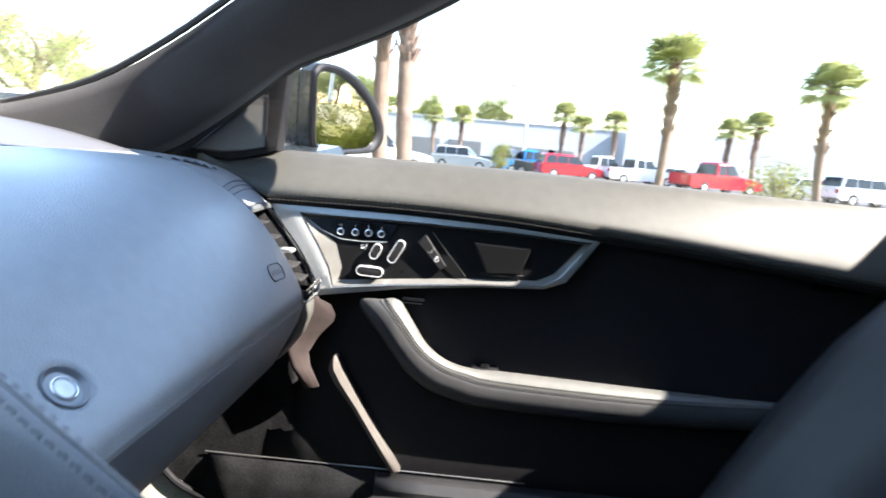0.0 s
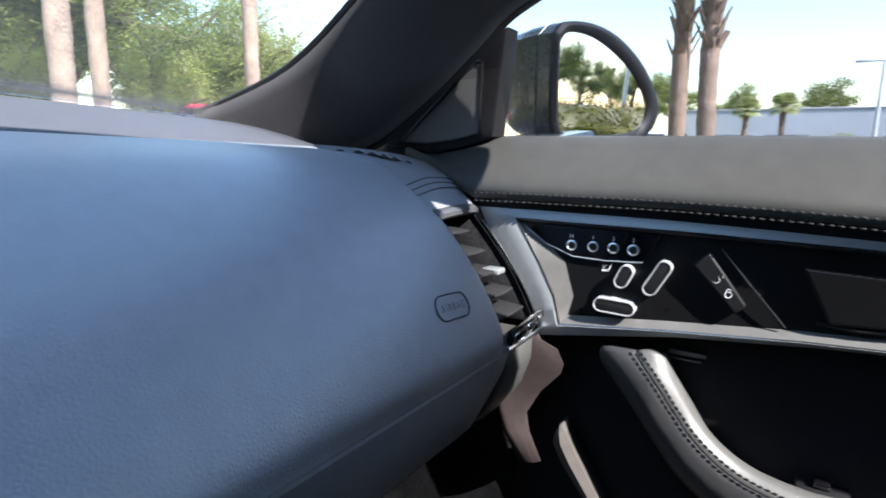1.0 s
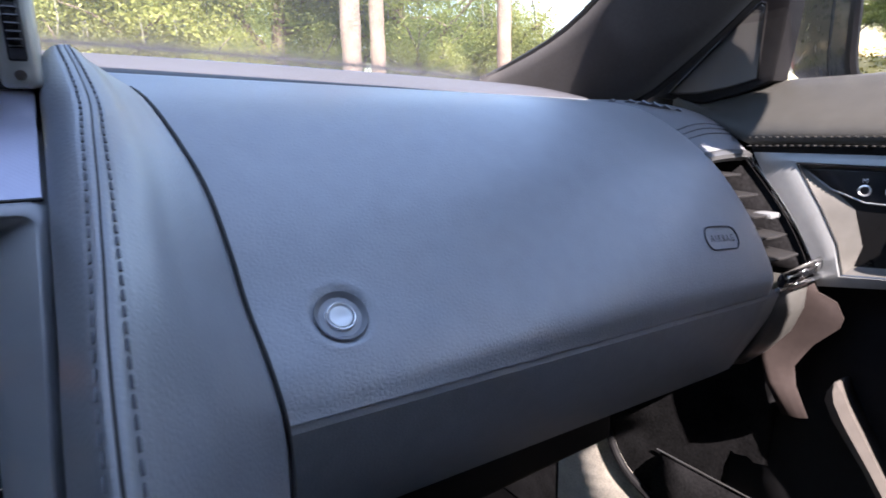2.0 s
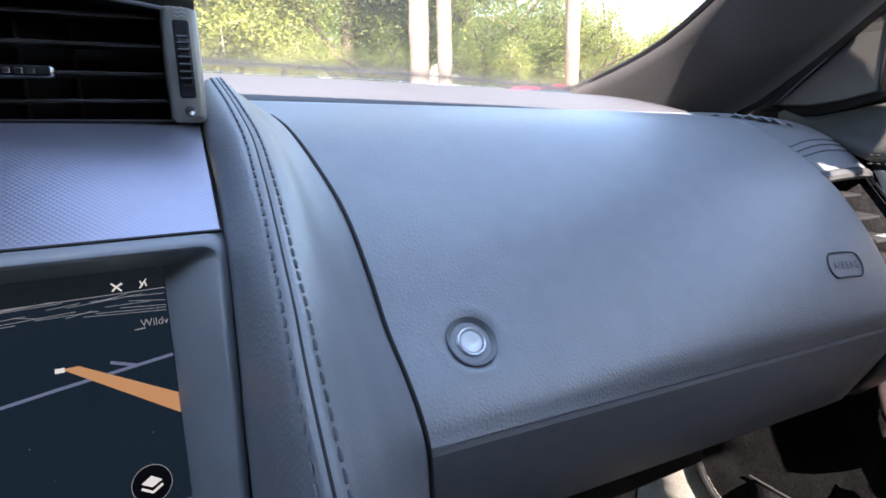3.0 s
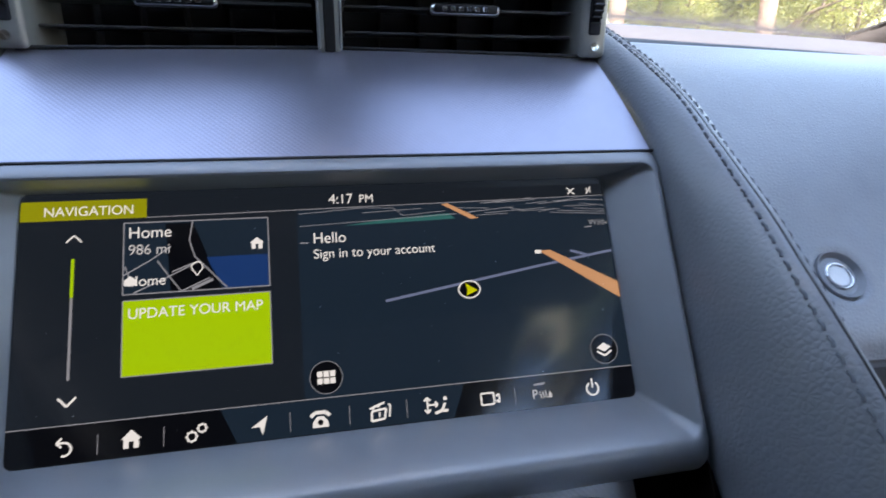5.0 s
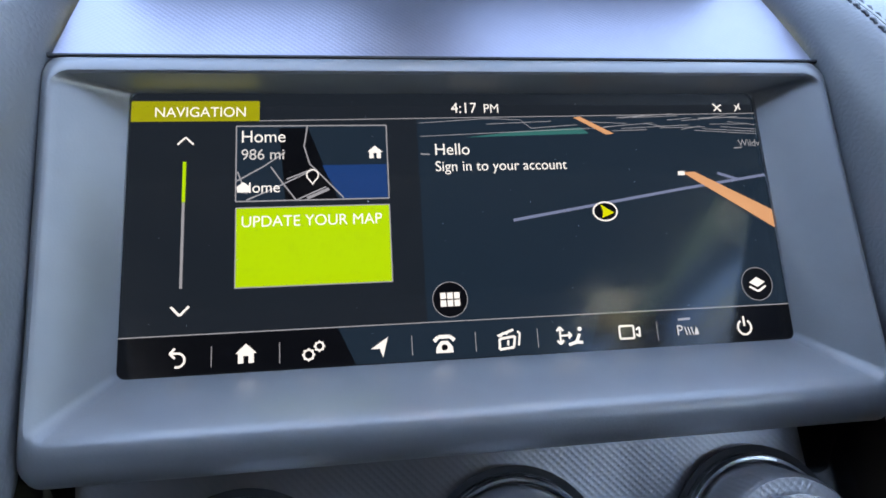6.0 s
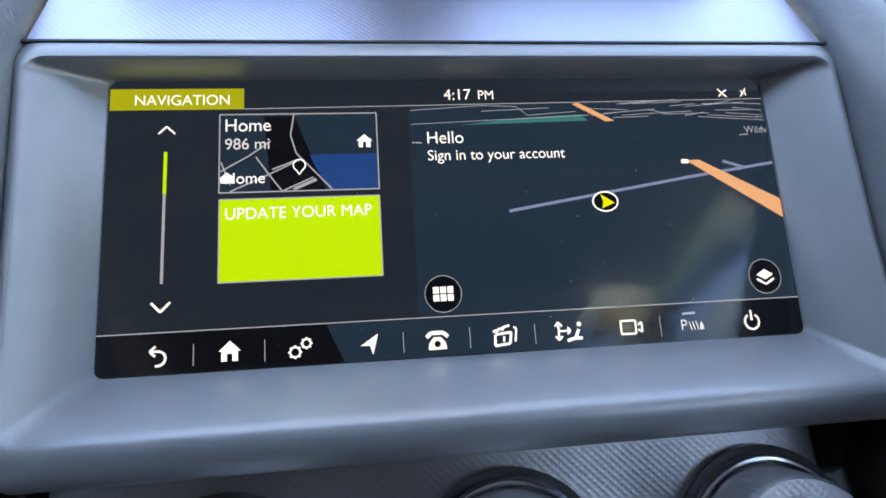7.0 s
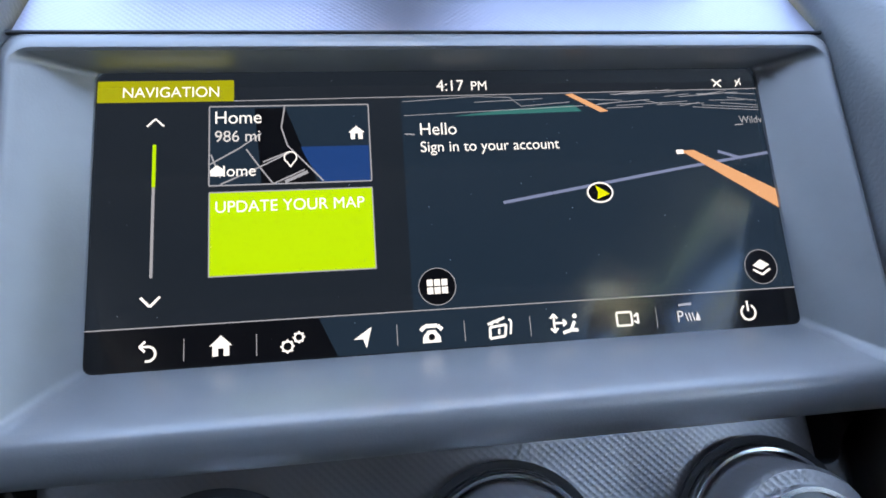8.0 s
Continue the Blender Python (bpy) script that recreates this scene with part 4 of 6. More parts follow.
def build_door_switches():
    def on_inlay(y, z, lift=0.0):
        return Vector((door_front_x(y) + 0.0068 - lift - (0.0015 if z > 0.81 else 0.0), y, z))
    nrm = Vector((-1, -0.03, 0))
    # upper gloss ledge that carries the memory buttons
    ledge = thing("switch_ledge", "gloss black ledge with a slanted crease above the seat switches", "trim", on_inlay(-0.02, 0.806))
    edge = [(0.044, 0.8335), (0.020, 0.8165), (-0.006, 0.8065), (-0.035, 0.8055), (-0.068, 0.8075), (-0.082, 0.8325), (-0.04, 0.8335)]
    part("plate", loft([[on_inlay(y, z) for y, z in edge], [on_inlay(y, z, 0.0015) for y, z in edge]], True, True), GLOSS, ledge, bevel=0.0005)
    part("crease", tube([on_inlay(y, z, 0.0015) for y, z in edge[:5]], 0.0008, 6), SILVER, ledge, "thin bright crease")
    # memory buttons
    for k, (y, z, w) in enumerate(((-0.005, 0.817, "M"), (-0.0245, 0.8175, "1"), (-0.0425, 0.818, "2"), (-0.0595, 0.818, "3"))):
        ob = thing("memory_button", "small round chrome-ringed seat memory button on gloss black", "switch", on_inlay(y, z), "seat memory buttons")
        f = frame_at(on_inlay(y, z), nrm)
        part("ring", lathe([(0.0035, 0.0), (0.0052, 0.0), (0.0050, 0.0022), (0.0040, 0.0026), (0.0035, 0.002)], f, 28), BRIGHT, ob, "chrome ring")
        part("cap", lathe([(0.0, 0.0), (0.0035, 0.0), (0.0034, 0.0016), (0.0, 0.0018)], f, 24), BLACK, ob, "black cap")
        fm = frame_at(on_inlay(y, z + 0.0085, 0.0026), nrm)
        lettering(w, fm @ Matrix.Translation((0, -0.0016, 0)), 0.0052, WHITE_INK, ob, "marking", "CENTER")

    def pill(name, label, y, z, ln, wd, ang, thick):
        """A stadium-shaped switch with a bright rim."""
        ob = thing(name, label, "switch", on_inlay(y, z))
        f = frame_at(on_inlay(y, z), nrm) @ Matrix.Rotation(radians(ang), 4, "Z")

        def stad(l, w, h):
            out = []
            for cx, a0 in ((l - w, -90), (-(l - w), 90)):
                for i in range(11):
                    a = radians(a0 + 18 * i)
                    out.append(f @ Vector((cx + w * math.cos(a), w * math.sin(a), h)))
            return out
        part("rim", loft([stad(ln, wd, 0), stad(ln, wd, thick), stad(ln - 0.0006, wd - 0.0006, thick + 0.001), stad(ln - 0.0014, wd - 0.0014, thick + 0.001), stad(ln - 0.0019, wd - 0.0019, thick - 0.0005)], True), BRIGHT, ob, "chrome rim")
        part("pad", loft([stad(ln - 0.0017, wd - 0.0017, 0), stad(ln - 0.0017, wd - 0.0017, thick), stad(ln - 0.0035, wd - 0.004, thick + 0.0006)], True, True), BLACK, ob, "black pad")
        return ob
    pill("seat_switch", "upright chrome-rimmed seat back switch on the door", -0.0535, 0.794, 0.0115, 0.0065, 66, 0.006)
    pill("seat_switch", "tall slanted chrome-rimmed seat recline switch on the door", -0.0815, 0.7965, 0.0175, 0.0065, 62, 0.008)
    pill("seat_switch", "wide chrome-rimmed seat slide switch on the door", -0.0475, 0.7665, 0.0185, 0.0070, -2, 0.009)
    # seat pictogram
    ob = thing("seat_symbol", "small white printed seat symbol on gloss black", "marking", on_inlay(-0.038, 0.800))
    f = frame_at(on_inlay(-0.038, 0.799, 0.0006), nrm)
    bm = bmesh.new()
    for q in (((-0.005, -0.003), (-0.001, -0.003), (0.0, -0.001), (-0.0045, -0.0012)), ((0.0, -0.003), (0.0012, -0.003), (0.0042, 0.004), (0.003, 0.0045)), ((-0.004, 0.0), (-0.0025, 0.0), (-0.0025, 0.001), (-0.004, 0.001)), ((-0.0045, 0.0018), (-0.003, 0.0018), (-0.003, 0.003), (-0.0045, 0.003)), ((-0.002, 0.0018), (-0.0005, 0.0018), (-0.0005, 0.003), (-0.002, 0.003))):
        bm.faces.new([bm.verts.new(f @ Vector((u, v, 0))) for u, v in q])
    part("print", bm, WHITE_INK, ob, "", False)
    # lock rocker on a slanted raised plate
    lk = thing("lock_switch", "slanted black door lock rocker with white padlock symbols", "switch", on_inlay(-0.128, 0.80))
    quad = [(-0.109, 0.812), (-0.120, 0.823), (-0.150, 0.782), (-0.143, 0.775)]
    part("plate", loft([[on_inlay(y, z) for y, z in quad], [on_inlay(y, z, 0.004) for y, z in quad], [on_inlay(y * 0.97 - 0.0038, z * 0.97 + 0.024, 0.006) for y, z in quad]], True, True), BLACK, lk, bevel=0.001)
    for y, z, shut in ((-0.127, 0.802, 0), (-0.1365, 0.791, 1)):
        f = frame_at(on_inlay(y, z, 0.0066), nrm)
        bm = tube([f @ Vector((0.0024 * math.cos(a), 0.0024 * math.sin(a) - 0.001, 0)) for a in [2 * math.pi * i / 16 for i in range(17)]], 0.0004, 4)
        tube([f @ Vector((0.0016 * math.cos(a) + (0 if shut else 0.0028), 0.0022 * math.sin(a) + 0.0016, 0)) for a in [math.pi * i / 8 for i in range(9)]], 0.0004, 4, bm)
        part("padlock_symbol", bm, WHITE_INK, lk)
    # slanted bright fin beside the handle recess
    fin = thing("release_trim", "thin slanted bright fin beside the door release recess", "trim", on_inlay(-0.15, 0.79))
    part("blade", tube([on_inlay(-0.1285, 0.8265, 0.003), on_inlay(-0.152, 0.799, 0.005), on_inlay(-0.178, 0.769, 0.003)], 0.0006, 6), RING, fin)
    rel = thing("door_release", "gloss black inner door release lever in a recess", "door handle", on_inlay(-0.22, 0.79))
    part("lever", slab([on_inlay(y, z, 0.001) for y, z in ((-0.185, 0.818), (-0.262, 0.816), (-0.250, 0.779), (-0.205, 0.777))], 0.006, (-1, 0, 0)), INLAY, rel, bevel=0.002)
    part("lip", tube([on_inlay(-0.198, 0.7755, 0.003), on_inlay(-0.225, 0.7745, 0.004), on_inlay(-0.255, 0.777, 0.003)], 0.0018, 6), BLACK, rel)
    # speaker maker's badge, as plain bars
    bd = thing("speaker_badge", "small dull metal speaker badge on the door panel", "badge", (0.736, -0.105, 0.722))
    part("bar", rbox((0.7345, -0.123, 0.7235), (0.7375, -0.092, 0.7275), 0.0005, 1), DULL, bd)
    part("bar", rbox((0.7345, -0.120, 0.7190), (0.7375, -0.094, 0.7205), 0.0003, 1), DULL, bd)
    # release button on armrest
    bx = thing("window_switch", "black window lift switch block at the foot of the pull handle", "switch", (0.695, -0.225, 0.640))
    part("block", rbox((0.712, -0.236, 0.618), (0.735, -0.198, 0.641), 0.003, 2), BLACK, bx)
    part("toggle", rbox((0.716, -0.222, 0.640), (0.728, -0.210, 0.647), 0.002, 2), GLOSS, bx, "gloss black toggle")


# paler than the black door panel, to stand for sunlight on it
RIDGE_SUN = material("ridge_sun_tone", (0.088, 0.079, 0.073), 0.55, 0, 0.06, 6, 0.3, 800, spec=0.15)
QUILT = material("quilted_black", (0.013, 0.013, 0.014), 0.8, 0, 0.3, 25, 0.6, 160, spec=0.0)
DULL = material("dull_metal", (0.20, 0.20, 0.20), 0.4, 0.8, 0.05, 20)
build_door_switches()


def build_side_vent():
    ob = thing("side_vent", "curved side air vent with black slats and a chrome control strip", "air vent", (0.65, 0.05, 0.73))

    def right_edge(z):
        """Inner edge of the bright frame beside the vent."""
        f = max(0.0, min(1.0, (z - 0.732) / 0.114))
        return Vector((0.706 - 0.014 * f, 0.018 + 0.070 * f - 0.008 * math.sin(math.pi * f), z))

    def left_edge(z):
        p, _ = dash_point(0.61, max(z, 0.738))
        return Vector((0.616, p.y + 0.008, z))
    back = []
    for k in range(9):
        z = 0.846 - 0.106 * k / 8
        a, b = left_edge(z), right_edge(z)
        back.append([a, a + Vector((0.004, 0.045, 0.002)), mix(a, b, 0.5) + Vector((0, 0.055, 0)), b + Vector((-0.008, 0.045, 0)), b + Vector((-0.002, 0.006, 0))])
    part("recess", loft(back), QUILT, ob, "black vent recess", thick=0.003)
    part("bright_liner", tube([right_edge(0.846 - 0.106 * k / 12) + Vector((-0.003, 0.0, 0)) for k in range(13)], 0.0014, 6), CHROME, ob, "bright inner edge")
    for k in range(5):
        z = 0.833 - 0.0175 * k
        a, b = left_edge(z), right_edge(z)
        tip = mix(a, b, 0.56 + 0.055 * k) + Vector((0, -0.001, -0.003))
        back_r = tip + Vector((0.004, 0.028, 0.001))
        front = [a + Vector((-0.002, 0.001, -0.001)), mix(a, tip, 0.6) + Vector((0, -0.0015, -0.0005)), tip]
        rear = [a + Vector((-0.002, 0.030, 0.001)), mix(a, tip, 0.6) + Vector((0, 0.030, 0.001)), back_r]
        top = loft([front, rear])
        part("slat", top, SLAT, ob, "", True, 0.0026, 0.0008)
        if k == 2:
            part("tab", rbox(tip + Vector((-0.015, -0.005, -0.0035)), tip + Vector((0.001, 0.012, 0.0015)), 0.0015, 2), SILVER, ob, "bright direction tab")
    lo, hi = Vector((0.620, 0.013, 0.748)), Vector((0.694, 0.016, 0.751))
    part("control_strip", loft([[mix(lo, hi, f) + Vector((0, -0.003 * math.cos(q), 0.0065 * math.sin(q))) for q in [2 * math.pi * i / 12 for i in range(12)]] for f in (0, 0.25, 0.5, 0.75, 1)], True, True), GLOSS, ob, "gloss black thumbwheel strip")
    for f in (0.12, 0.5, 0.86):
        c = mix(lo, hi, f) + Vector((0, -0.003, 0))
        part("strip_inset", rbox(c - Vector((0.004, 0.001, 0.0035)), c + Vector((0.004, 0.002, 0.0035)), 0.0008, 1), CHROME, ob, "chrome inset")
    part("under_strip", tube([(0.618, 0.014, 0.7405), (0.65, 0.011, 0.7415), (0.685, 0.012, 0.7405), (0.703, 0.018, 0.737)], 0.0024, 8), CHROME, ob, "bright lower edge")
    # corner cap over the vent with demister slots
    cap = thing("dash_corner", "grey leather dashboard corner with a side demister", "trim panel", (0.67, 0.14, 0.84))
    rows = []
    A = spline([(0.612, 0.330, 0.903), (0.612, 0.240, 0.901), (0.612, 0.165, 0.893), (0.611, 0.122, 0.871), (0.608, 0.083, 0.8475)], 21)
    B = spline([(0.665, 0.340, 0.906), (0.665, 0.252, 0.904), (0.667, 0.180, 0.897), (0.660, 0.128, 0.878), (0.652, 0.083, 0.8490)], 21)
    C = spline([(0.760, 0.330, 0.896), (0.748, 0.240, 0.893), (0.734, 0.185, 0.891), (0.710, 0.130, 0.874), (0.693, 0.087, 0.8465)], 21)
    for a, b, c in zip(A, B, C):
        rows.append(spline([a, b, c, c + Vector((0.014, 0.0, -0.012))], 13))
    part("cover", loft(rows), FASCIA_LOW, cap, "grey leather corner", "all", 0.01)
    for k in (15.6, 16.4, 17.2):
        r0, r1, f = rows[int(k)], rows[int(k) + 1], k - int(k)
        part("rib", tube([mix(r0[j], r1[j], f) + Vector((0, -0.0002, 0.0004)) for j in range(0, 9)], 0.0006, 5), SHELF, cap, "fine raised rib")
    low = [rows[20][j] for j in range(0, 9)]
    part("vent_trim", loft([[p + Vector((0, 0.004, 0.0030)) for p in low], [p + Vector((0, 0.0005, 0.0020)) for p in low], [p + Vector((0, -0.0025, -0.0010)) for p in low], [p + Vector((0.0005, -0.0025, -0.0045)) for p in low], [p + Vector((0.001, 0.004, -0.007)) for p in low]]), DULL_EDGE, cap, "satin silver strip above the side vent", thick=0.001)
    # demister: a row of dark triangular slots along the fascia edge
    for i0, j0, w in ((8.0, 0.5, 0.6), (9.2, 1.3, 0.85), (10.2, 1.9, 1.0), (11.1, 2.5, 1.0), (11.9, 3.2, 0.8), (12.8, 4.2, 0.5)):
        def on_cap(i, j):
            a, b = rows[int(i)], rows[int(i) + 1]
            return mix(mix(a[int(j)], a[int(j) + 1], j % 1), mix(b[int(j)], b[int(j) + 1], j % 1), i % 1)
        c = on_cap(i0, j0)
        along = (on_cap(i0 + 0.9, j0 + 0.75) - c).normalized()
        up = (on_cap(i0 + 1, j0) - c).cross(on_cap(i0, j0 + 0.8) - c).normalized()
        up = up if up.z > 0 else -up
        far = up.cross(along)
        far = far if far.y > 0 else -far
        c = c + up * 0.0012
        tri = [c - along * 0.0062 * w - far * 0.004 * w, c + along * 0.0062 * w - far * 0.004 * w, c + along * 0.002 * w + far * 0.010 * w]
        part("demister_slot", slab(tri, 0.0008, up), VENT_BLACK, cap, "dark triangular demister slot", False)
        part("slot_edge", tube([tri[1] + up * 0.0012, tri[2] + up * 0.0016], 0.0007, 5), SOFT, cap)

build_side_vent()


def build_sail():
    ob = thing("tweeter_panel", "black triangular tweeter panel with a mesh grille at the mirror foot", "speaker", (0.735, 0.14, 0.90))

    def walked(pts, per=6):
        return [(a[0] + (b[0] - a[0]) * j / per, a[1] + (b[1] - a[1]) * j / per) for a, b in zip(pts, pts[1:] + pts[:1]) for j in range(per)]

    def at(pts, x):
        return [Vector((x, y, z)) for y, z in pts]

    def blend(a, b, f):
        return [(p[0] + (q[0] - p[0]) * f, p[1] + (q[1] - p[1]) * f) for p, q in zip(a, b)]
    out = walked([(0.0855, 1.0230), (0.0916, 0.9619), (0.0977, 0.9157), (0.1325, 0.9037), (0.1684, 0.8971), (0.2352, 0.9055), (0.2046, 0.9514), (0.1611, 0.9859), (0.0950, 1.0240)])
    inn = walked([(0.1139, 0.9880), (0.1147, 0.9514), (0.1157, 0.9195), (0.1468, 0.9130), (0.1784, 0.9093), (0.2133, 0.9104), (0.1765, 0.9412), (0.1411, 0.9720), (0.1192, 0.9901)])
    part("panel", loft([at(out, 0.772), at(out, 0.750), at(blend(out, inn, 0.06), 0.7462), at(blend(out, inn, 0.2), 0.7450), at(blend(out, inn, 0.8), 0.7458), at(blend(out, inn, 0.97), 0.7452), at(inn, 0.7490)], True), DOOR_BLACK, ob, "matt black moulded panel")
    bm = bmesh.new()
    bm.faces.new([bm.verts.new(p) for p in at(inn, 0.7475)])
    part("grille", bm, GRILLE, ob, "fine metal mesh grille", False, thick=0.002)
    part("bead", tube(at(blend(out, inn, 0.93), 0.7448) + at(blend(out, inn, 0.93), 0.7448)[:1], 0.0010, 6), SATIN_BLACK, ob, "thin raised bead round the grille")

build_sail()


def build_door_lower():
    whole("kick_panel", loft([[Vector((0.742 - 0.03 * max(0, (y - 0.2)) - 0.0008 * abs(math.sin((y + z) * 150) * math.sin((y - z) * 150)) ** 0.5, y, z)) for z in [0.24 + 0.62 * k / 90 for k in range(91)]] for y in [0.05 + 0.57 * k / 80 for k in range(81)]]), QUILT, "black quilted footwell side panel", "footwell panel", "structure", thick=0.02)
    # border of the sunlit carpet tone, drawn to fit the camera's view
    bound = spline([(0.715, 0.285, 0.53), (0.715, 0.262, 0.485), (0.715, 0.230, 0.428), (0.715, 0.175, 0.40), (0.715, 0.08, 0.38)], 14)
    side = thing("footwell_side", "carpeted side of the footwell in a sunlit beige tone with a black edging", "footwell panel", (0.725, 0.35, 0.24), kind="structure")
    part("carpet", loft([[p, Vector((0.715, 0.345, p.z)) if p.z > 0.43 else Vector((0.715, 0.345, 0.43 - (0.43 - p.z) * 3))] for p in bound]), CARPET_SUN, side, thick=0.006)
    part("edging", tube([p + Vector((-0.002, 0, 0)) for p in bound], 0.005, 8), DOOR_BLACK, side, "black rolled edging")
    whole("door_seal", tube(spline([(0.738, 0.080, 0.632), (0.738, 0.068, 0.610), (0.738, 0.043, 0.575), (0.738, 0.018, 0.545), (0.738, -0.06, 0.455), (0.736, -0.13, 0.37)], 30), 0.006, 10), RUBBER, "black rubber door seal along the door opening", "door seal")
    # two sun patches built as shapes, pulled in towards the camera's eye
    whole("jamb_sun_patch", loft([spline([(0.692, b + 0.012, z), (0.696, b, z), (0.700, a * 0.6 + b * 0.4, z), (0.704, a, z), (0.714, a + 0.006, z - 0.002)], 9) for a, b, z in ((0.0234, 0.0554, 0.7326), (0.0178, 0.0535, 0.7223), (0.0019, 0.0516, 0.7161), (-0.0050, 0.0516, 0.7025), (-0.0034, 0.0507, 0.6931), (0.0160, 0.0479, 0.6703), (0.0294, 0.0441, 0.6449), (0.0259, 0.0366, 0.6249), (0.0121, 0.0187, 0.5970))]), JAMB_SUN, "raised sheet in the shape of a sun patch between dashboard end and door", "trim panel", thick=0.004)
    whole("door_sun_patch", loft([[Vector((0.730, b, z - 0.004)), Vector((0.704, b, z)), Vector((0.700, (a + b) / 2, z + 0.002)), Vector((0.705, a, z + 0.002)), Vector((0.730, a, z))] for a, b, z in ((-0.0076, -0.0048, 0.6405), (-0.0123, -0.0001, 0.6301), (-0.0170, 0.0009, 0.6207), (-0.0273, -0.0076, 0.6038), (-0.0508, -0.0363, 0.5667), (-0.0781, -0.0640, 0.5239), (-0.1091, -0.0950, 0.4769))]), RIDGE_SUN, "raised pale strip in the shape of a sun patch at the front of the door", "trim panel", thick=0.004)
    pk = thing("door_pocket", "black door storage pocket with a rounded lip", "door pocket", (0.70, -0.3, 0.30))
    part("front", loft([[Vector((0.715, y, 0.468)), Vector((0.700, y, 0.466)), Vector((0.692, y, 0.455)), Vector((0.694, y, 0.40)), Vector((0.705, y, 0.28))] for y in (-0.075, -0.15, -0.3, -0.5, -0.8)]), LEATHER_DARK, pk, "", True, 0.004)
    rows = []
    for y, z in ((0.175, 0.44), (0.139, 0.44), (0.10, 0.432), (0.05, 0.425), (-0.06, 0.41), (-0.30, 0.40), (-0.60, 0.40)):
        e = max(0.468, z + 0.025)
        rows.append([Vector((0.745, y, e + 0.002)), Vector((0.722, y, e + 0.001)), Vector((0.716, y, e - 0.004)), Vector((0.710, y, e - 0.015)), Vector((0.707, y, e - 0.03)), Vector((0.705, y, e - 0.04)), Vector((0.708, y, e - 0.06)), Vector((0.715, y, 0.25))])
    sl = thing("sill_cover", "black moulded sill cover with a thin line for its edge highlight in the footwell", "sill trim", (0.70, 0.0, 0.25))
    part("cover", loft(rows), QUILT, sl, thick=0.004)
    # the highlight along the sill edge, built as a dull metal line
    part("edge_highlight", tube([(0.7185, y, 0.4715) for y in (0.18, 0.1, 0.0, -0.1, -0.29)], 0.0010, 6), DULL, sl, "thin metal line standing for the edge's highlight")
    # sunlit stretch of the floor, laid as a separate pale mat
    whole("floor_mat", rbox((0.44, -0.05, 0.241), (0.70, 0.25, 0.252), 0.004, 2), CARPET_SUN, "patch of floor carpet in a sunlit beige tone in the footwell", "floor mat")
    whole("fuse_box", rbox((0.34, 0.16, 0.537), (0.603, 0.36, 0.66), 0.006, 3), BLACK, "black plastic box under the dashboard", "fuse box", "structure")
    whole("pillar_filler", slab([(0.752, y, z) for y, z in ((0.19, 0.88), (0.36, 0.88), (0.36, 0.93), (0.22, 0.972), (0.14, 0.99), (0.14, 0.91))], 0.01, (1, 0, 0)), BLACK, "black filler behind the tweeter panel", "trim panel", "structure")
    # end cap of the lower dash panel, its shape taken from a crescent of sun
    rows = []
    for (ya, za), (yb, zb) in zip(((0.0215, 0.7345), (0.0215, 0.7104), (0.033, 0.6826), (0.0445, 0.6647), (0.052, 0.655)), ((0.0215, 0.7345), (0.022, 0.709), (0.0304, 0.684), (0.0486, 0.659), (0.0655, 0.642))):
        a, b = Vector((0.634, ya, za)), Vector((0.690, yb, zb))
        rows.append(spline([a + Vector((0, 0.004, 0)), mix(a, b, 0.5) + Vector((0, -0.002, 0)), b, b + Vector((0.006, 0.012, 0)), b + Vector((0.006, 0.05, 0))], 13))
    rows = [[p for p in col] for col in zip(*rows)]
    whole("dash_end_cap", loft(rows), END_CAP, "satin end cap of the lower dashboard in the outline of a sunlit crescent", "trim panel", thick=0.004)
    # outer skin of the door
    whole("door_skin", rbox((0.792, -1.0, 0.22), (0.86, 0.60, 0.905), 0.03, 3), CAR_PAINT, "dark painted outer skin of the car side", "car body", "structure")
    whole("bonnet", loft([[Vector((x, 0.70 + 1.2 * f, 0.955 - 0.05 * f - 0.12 * f * f - 0.06 * (x / 0.8) ** 2 - 0.04)) for x in [-0.85 + 1.7 * i / 14 for i in range(15)]] for f in (0, 0.2, 0.4, 0.6, 0.8, 1.0)]), CAR_PAINT, "dark painted car bonnet", "car body", "structure", thick=0.01)
    wg = []
    for k in range(7):
        f = k / 6
        wg.append([Vector((0.785 - 0.14 * f - 0.02 * f * f, 0.34 - 0.40 * f if i == 0 else 0.16 - 0.36 * f - (1.1 - 0.30 * f) * i / 8, 0.91 + 0.27 * f)) for i in range(9)])
    w = whole("side_window", loft(wg), GLASS, "passenger side window glass tinted to dim the view outside", "window", "structure", thick=0.004)
    w.visible_shadow = False


build_door_lower()


